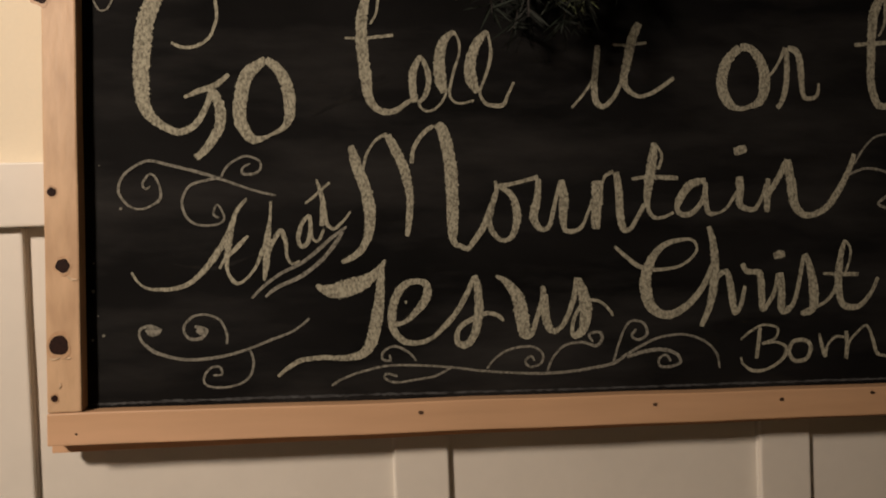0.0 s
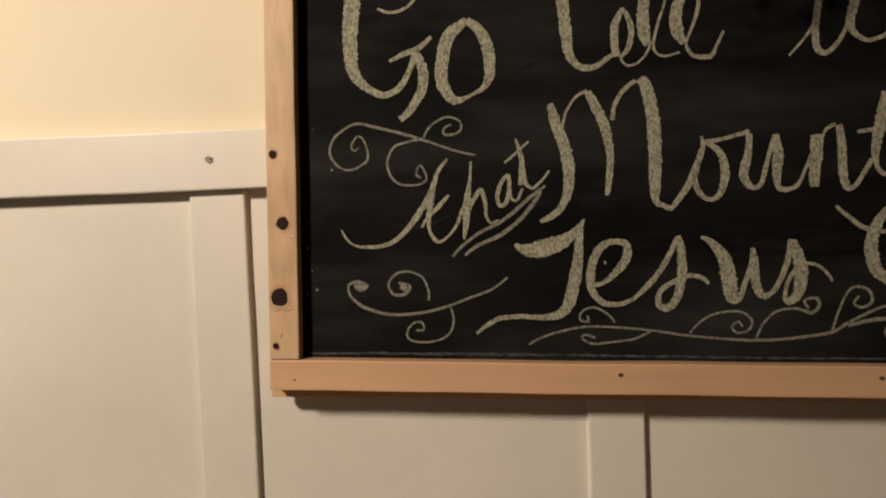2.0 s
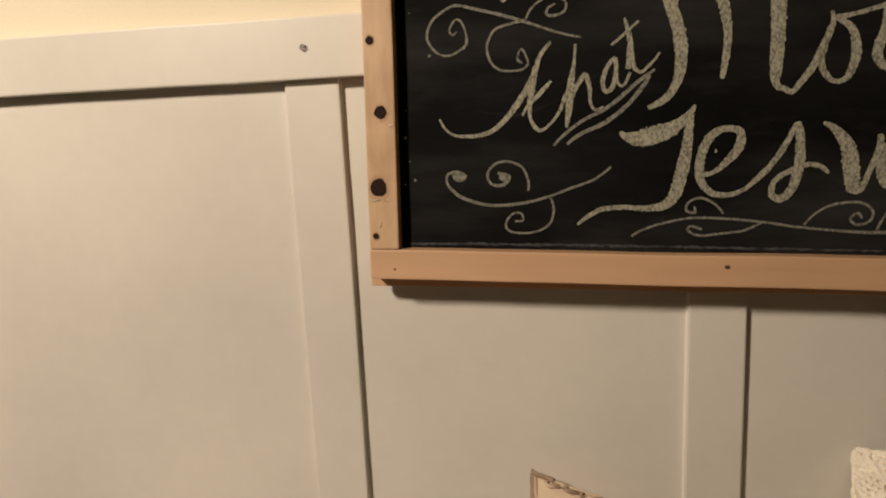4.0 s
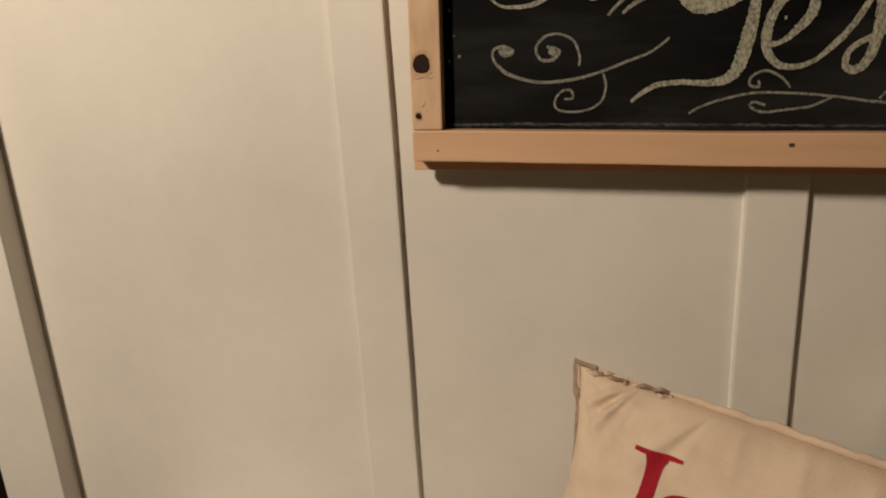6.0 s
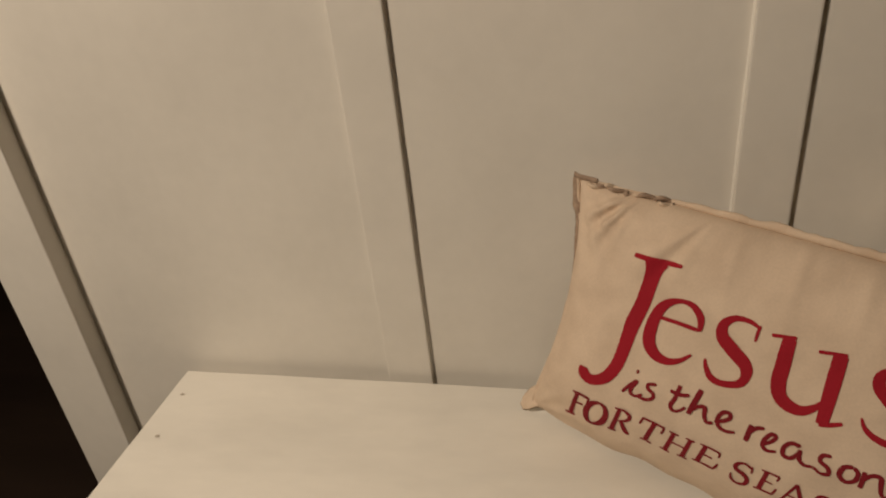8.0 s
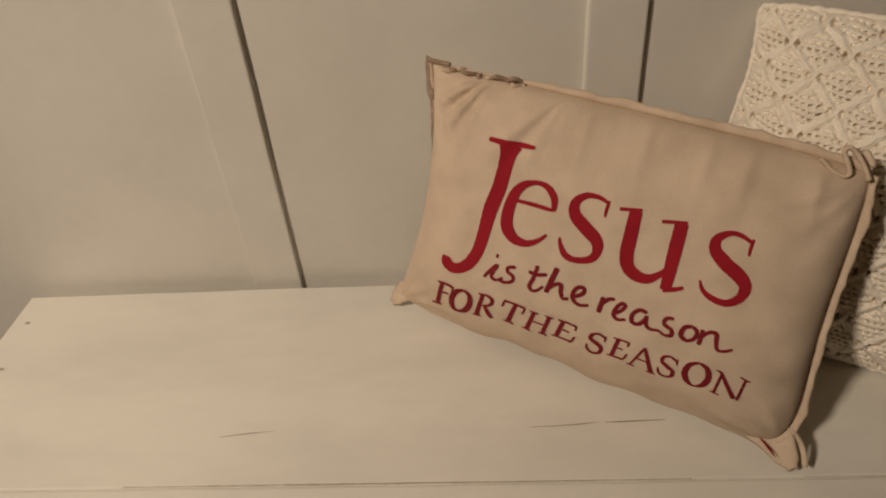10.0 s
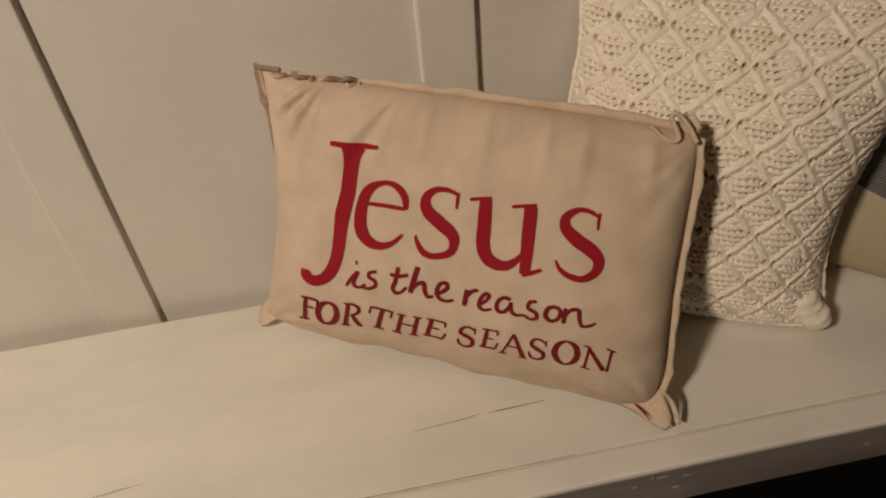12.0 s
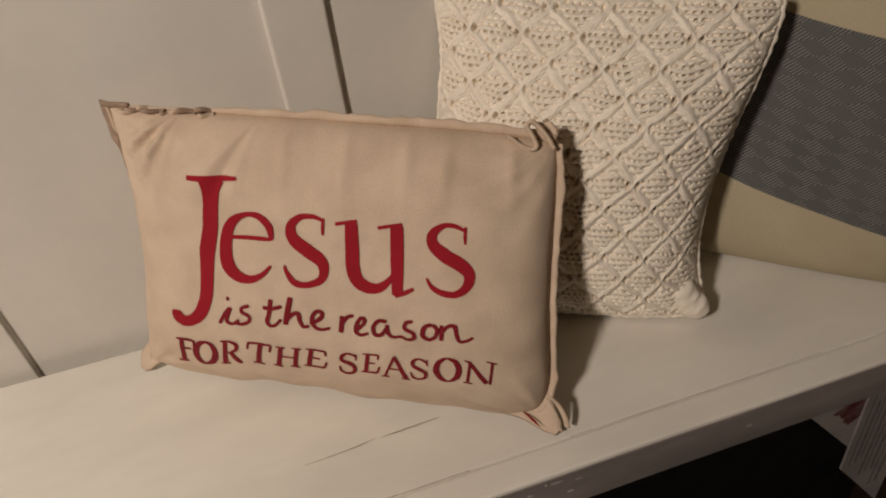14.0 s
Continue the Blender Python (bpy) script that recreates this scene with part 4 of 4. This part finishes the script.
print_stroke("F", "200,254,2.2  198,224,2.3")
print_stroke("F", "165,207,2.5  188,211,2.4")
print_stroke("F", "138,133,3.0  169,139,2.8")
print_stroke("O", "232,260,2.8  211,239,5.2  200,198,6.3  205,156,5.8  221,146,3.3  243,169,5.4  255,213,5.7  249,250,4.8  232,260,2.8")
print_stroke("R", "287,272,3.9  277,174,4.4")
print_stroke("R", "275,274,2.0  299,276,2.6  315,263,3.8  312,239,3.3  290,223,2.0")
print_stroke("R", "297,226,3.4  312,187,4.8  323,176,2.8")
print_stroke("R", "266,169,2.2  289,172,2.2")
print_stroke("T", "346,278,2.5  375,279,2.4  402,277,2.4")
print_stroke("T", "348,278,1.9  344,249,1.9")
print_stroke("T", "401,276,1.8  396,247,1.8")
print_stroke("T", "377,277,3.7  363,182,4.0")
print_stroke("T", "352,184,2.0  379,182,2.0")
print_stroke("H", "424,274,3.6  412,186,3.9")
print_stroke("H", "462,275,3.5  452,189,3.8")
print_stroke("H", "420,234,1.8  458,234,1.8")
print_stroke("H", "413,275,1.8  435,274,1.8")
print_stroke("H", "451,277,1.8  472,274,1.8")
print_stroke("H", "400,187,2.0  423,184,1.9")
print_stroke("H", "441,191,1.9  464,188,1.9")
print_stroke("E", "495,276,3.5  485,199,3.7")
print_stroke("E", "483,277,1.7  527,279,2.3")
print_stroke("E", "527,281,1.7  526,259,1.7")
print_stroke("E", "492,242,1.8  514,242,1.8")
print_stroke("E", "474,201,1.9  521,204,2.4")
print_stroke("E", "521,204,1.8  528,234,1.8")
print_stroke("S", "595,288,1.1  595,262,1.7")
print_stroke("S", "594,279,2.2  579,288,2.2  565,276,2.8  563,257,3.4  579,247,4.0  590,233,3.4  587,211,2.9  571,202,2.4  559,211,2.3  557,231,1.2")
print_stroke("E", "623,292,3.2  615,216,3.4")
print_stroke("E", "612,293,1.6  648,293,2.1")
print_stroke("E", "648,293,1.6  645,274,1.6")
print_stroke("E", "619,258,1.7  638,257,1.6")
print_stroke("E", "605,218,1.7  642,219,2.2")
print_stroke("E", "642,219,1.7  648,246,1.6")
print_stroke("A", "682,295,2.1  658,209,1.7")
print_stroke("A", "681,296,2.6  704,208,3.8")
print_stroke("A", "670,244,1.6  694,243,1.6")
print_stroke("A", "651,209,1.7  668,208,1.7")
print_stroke("A", "693,206,1.6  712,206,1.6")
print_stroke("S", "751,296,1.0  751,272,1.5")
print_stroke("S", "750,285,2.0  736,297,2.0  723,289,2.6  721,270,3.1  734,256,3.6  746,243,3.1  744,220,2.6  730,213,2.1  719,221,2.1  715,242,1.1")
print_stroke("O", "793,305,2.0  776,288,4.0  769,254,4.6  777,221,4.1  792,210,2.0  809,227,4.0  816,262,4.5  809,293,4.0  793,305,2.0")
print_stroke("N", "840,295,2.0  832,214,2.0")
print_stroke("N", "836,298,2.5  872,214,4.0")
print_stroke("N", "886,296,2.0  878,210,2.0")
print_stroke("N", "828,299,1.5  842,293,1.5")
print_stroke("N", "874,301,1.5  895,292,1.5")
print_stroke("N", "824,214,1.5  843,211,1.5")


def print_letters():
    at = 0
    while at < len(MARKS):
        name, end = MARKS[at][0], at
        while end < len(MARKS) and MARKS[end][0] == name:
            end += 1
        letter = None
        for i in range(at, end):
            wide = 1.0 if at < 13 else 1.12 if at < 31 else 1.22
            line = glide([(s * 0.42, t * 0.285, w * wide) for s, t, w in MARKS[i][1]], 1.6)
            bm = ribbon(bmesh.new(), line, lambda u, v, k, n=i: front(u / 420, v / 285, 0.0010 + 0.00006 * (n % 5) + 0.00004 * k), 0.05, i, 5)
            uv = bm.loops.layers.uv.verify()
            for f in bm.faces:
                for l in f.loops:
                    l[uv].uv = (l.vert.co.x, l.vert.co.z)
            ob = part("stroke" if letter else "letter", bm, RED if at < 13 else DARK_RED, letter or pillow)
            letter = letter or ob
        at = end


print_letters()
bm = ribbon(bmesh.new(), [(0, 0, 1.2), (7, -5, 3.2), (14, -11, 4.2), (18, -15, 1.4)], lambda u, v, k: Vector((0.4825 + u * 0.0006, -0.2835 + v * 0.00125, 0.4775 - 0.010 * k)))
part("red_stitch", bm, RED, pillow, "red stitch mark")


class Cushion:
    """A square cushion on the bench: lower corner, way along, lean and size."""

    def __init__(self, corner, along, lean, left, right, high, full):
        self.o = Vector(corner)
        self.u = Vector((*along, 0)).normalized()
        b = Vector((-self.u.y, self.u.x, 0))
        self.v = b * math.sin(radians(lean)) + Vector((0, 0, math.cos(radians(lean))))
        self.n = self.u.cross(self.v)
        self.left, self.right, self.high, self.full = left, right, high, full

    pinch, dip, round, inner, taper = 0.035, 0.7, 0.03, 1.0, 0.0
    bow, drop, waist, belly = (3, 0.55), (3.4, 0.5), (1.25, 0.5), 0.0
    cut = 0.0

    def mid(self, s, t):
        x, y = 2 * s - 1, 2 * t - 1
        k = 1 - self.round * (x * x * y * y) ** 2
        s, t = 0.5 + x * k / 2, 0.5 + y * k / 2
        a = self.left + (self.right - self.left) * s
        a += self.pinch * (4 * t * (1 - t)) ** 0.8 * (self.inner * (1 - s) ** 2 - s ** 2) * (self.waist[0] - self.waist[1] * t)
        a += self.cut * (1 - s) ** 2 * math.exp(-((t - 0.82) / 0.16) ** 2)
        a -= self.taper * s * (1 - t)
        b = self.high * t - self.pinch * self.dip * 4 * s * (1 - s) * t ** 2
        return self.o + self.u * a + self.v * b + self.n * (self.belly * 4 * s * (1 - s) * max(0.0, 1 - t / 0.45) ** 2)

    def at(self, s, t, extra=0.0):
        return self.mid(s, t) + self.n * (self.full * ease(s, *self.bow) * ease(t, *self.drop) * (1.15 - 0.35 * t) + extra)

    def rear(self, s, t):
        return self.mid(s, t) - self.n * (self.full * 0.4 * ease(s, 3, 0.6) * ease(t, 3, 0.6))


# cable-knit pillow
KC = Cushion((0.722, -0.224, 0.4545), (0.864, -0.503), 16, -0.304, 0.044, 0.345, 0.078)
KC.bow, KC.drop = (2.6, 0.62), (2.3, 0.72)
KC.dip, KC.round, KC.inner, KC.taper, KC.waist, KC.belly = 0.34, 0.060, 0.35, 0.022, (2.0, 1.75), 0.014
KC.cut = 0.013
CW, CH = 0.0540, 0.0510


def knit_height(a, b):
    """A lattice of smooth raised cords; in each diamond, rows of stitches with dashed gaps between them."""
    w1, w2, w3 = noise.noise((a * 16, b * 16, 3.0)), noise.noise((a * 45, b * 45, 8.0)), noise.noise((a * 150, b * 150, 1.0))
    x, y = a - 0.042 + 0.0042 * w1 + 0.0012 * w2, b - 0.303 + 0.046 * (a - 0.042) + 0.0036 * w2
    p, q = x / CW + y / CH, x / CW - y / CH
    fp, fq = p - math.floor(p), q - math.floor(q)
    dp, dq = min(fp, 1 - fp) * 0.0367, min(fq, 1 - fq) * 0.0367
    near = min(dp, dq)
    up, across = (fp - fq) / 2, (fp + fq - 1) / 2
    # cords: soft bands of slanting stitches
    cord = max(0.95 * math.exp(-(dp / 0.0031) ** 2), math.exp(-(dq / 0.0034) ** 2))
    stitch = math.sin((a * 0.55 + b * (1 if dp < dq else -1)) * 1150 + 2.5 * w2)
    h = cord * (0.0036 + 0.0010 * w1 + 0.0002 * stitch + 0.0010 * w3)
    # a furrow under each cord, deepest below and to its left
    side = 1.0 if up > 0.02 else 0.35
    h -= 0.0032 * side * (0.75 + 0.7 * w2) * math.exp(-((near - 0.0058) / 0.0012) ** 2)
    inside = max(0.0, min(1.0, (near - 0.0040) / 0.0016))
    if inside:
        rows = 8 * y / CH + 0.3 * w1
        row = math.cos(6.2832 * rows)
        st = math.cos(6.2832 * (a / 0.0070 + 0.37 * (math.floor(rows) % 3) + 0.45 * w2))
        gap = min(1.0, max(0.0, -row - 0.15) / 0.6)
        dash = min(1.0, max(0.0, st + 0.3) / 0.9)
        level = max(0.0, 1 - abs(up + 0.06) / 0.35) * (0.8 + 0.9 * w2)
        h += inside * (0.0014 + 0.0008 * row + 0.0004 * st + 0.0008 * w3 - 0.0085 * gap * dash * max(0.0, min(1.0, 1.7 * level)))
    # slits on both sides of each meeting of the cords
    cx = (0.5 - abs(across)) * CW
    if cx < 0.013 and abs(up) < 0.13:
        h -= 0.0135 * (0.85 + 0.8 * w2) * math.exp(-((cx - 0.0055) / 0.0018) ** 2 - (up * CH / 0.0030) ** 2)
    return h + 0.0020 * math.sin(3.1416 * fp) * math.sin(3.1416 * fq)


def knit_at(s, t):
    a, b = s * 0.335, t * 0.335
    edge = min(1.0, min(s, 1 - s, t, 1 - t) / 0.05)
    big = 0.004 * noise.noise((s * 4, t * 4, 9.0))
    return KC.at(s, t, knit_height(a, b) * (0.35 + 0.65 * edge) + big * edge)


knit = base("knit_pillow", pose(0, 0, 0), "cream cable-knit pillow with a diamond pattern leaning on the wall", "pillow")
part("front_panel", sheet(bmesh.new(), 500, 480, knit_at, size=(0.335, 0.335)), KNIT, knit, smooth=True)
bm = sheet(bmesh.new(), 40, 40, KC.rear, size=(0.335, 0.335))
bmesh.ops.reverse_faces(bm, faces=bm.faces)
part("back_panel", bm, KNIT, knit, smooth=True)


def rope_edge(name, points, radius, mat, parent, twist=0.25, closed=False):
    """A lumpy round edge along points; closed rounds off both ends."""
    bm = bmesh.new()
    rows = []
    sides = 20 if closed else 8
    for i, p in enumerate(points):
        along = (points[min(len(points) - 1, i + 1)] - points[max(0, i - 1)]).normalized()
        x = along.cross(Vector((0.3, -1, 0.2))).normalized()
        y = along.cross(x)
        r = radius * (1 + twist * math.sin(i * 1.7) + (0.05 if closed else 0.45) * noise.noise(p * 110))
        if closed:
            r *= math.sqrt(max(0.02, 1 - (2 * i / (len(points) - 1) - 1) ** 4))
        ring = [x * r * math.cos(a) + y * r * math.sin(a) for a in (6.2832 * k / sides for k in range(sides))]
        rows.append([bm.verts.new(p + q * (1 + (0.16 * noise.noise((p + q) * 230) + 0.10 * noise.noise((p + q) * 480) if closed else 0))) for q in ring])
    for r, s in zip(rows, rows[1:]):
        for k in range(sides):
            bm.faces.new((r[k], r[(k + 1) % sides], s[(k + 1) % sides], s[k]))
    bm.faces.new(rows[0])
    bm.faces.new(rows[-1])
    bmesh.ops.recalc_face_normals(bm, faces=bm.faces)
    return part(name, bm, mat, parent, smooth=True)


for line in ([(1, i / 110) for i in range(111)], [(0, i / 110) for i in range(111)], [(i / 110, 1) for i in range(111)], [(i / 110, 0) for i in range(111)]):
    rope_edge("knit_edge", [KC.mid(*q) for q in line], 0.0030, KNIT, knit, 0.15)
tuft = [KC.mid(0.89, 0.15) + KC.n * 0.022, KC.mid(0.925, 0.09) + KC.n * 0.016, KC.mid(0.955, 0.045) + KC.n * 0.012, KC.mid(0.972, 0.01) + KC.n * 0.008]
rope_edge("corner_tuft", [Vector(p) for p in glide([tuple(q) for q in tuft], 0.0015)], 0.0165, KNIT, knit, 0.0, True)

# striped pillow behind
SC = Cushion((0.802, -0.144, 0.456), (0.76, -0.65), 14, -0.085, 0.335, 0.36, 0.050)
LOW, HIGH = 0.27, 0.80
stripe = base("striped_pillow", pose(0, 0, 0), "cream linen pillow with a broad grey woven band", "pillow")


def slack(s, t, lift=0.0):
    sag = t - 4 * t * (1 - t) * (0.30 * min(s, 0.6) - 0.075)
    return SC.at(s, sag, lift + 0.0022 * noise.noise((s * 5, t * 5, 6.0)))


part("lower_panel", sheet(bmesh.new(), 90, 100, slack, lambda s, t: t < LOW, (0.42, 0.42)), LINEN, stripe, smooth=True)
part("grey_band", sheet(bmesh.new(), 90, 100, lambda s, t: slack(s, t, 0.0004), lambda s, t: LOW < t < HIGH, (0.42, 0.42)), WEAVE, stripe, "dark grey woven band with pale slanted threads", smooth=True)
part("upper_panel", sheet(bmesh.new(), 90, 100, slack, lambda s, t: t > HIGH, (0.42, 0.42)), LINEN, stripe, smooth=True)
bm = sheet(bmesh.new(), 30, 30, SC.rear, size=(0.42, 0.42))
bmesh.ops.reverse_faces(bm, faces=bm.faces)
part("back_panel", bm, LINEN, stripe, smooth=True)
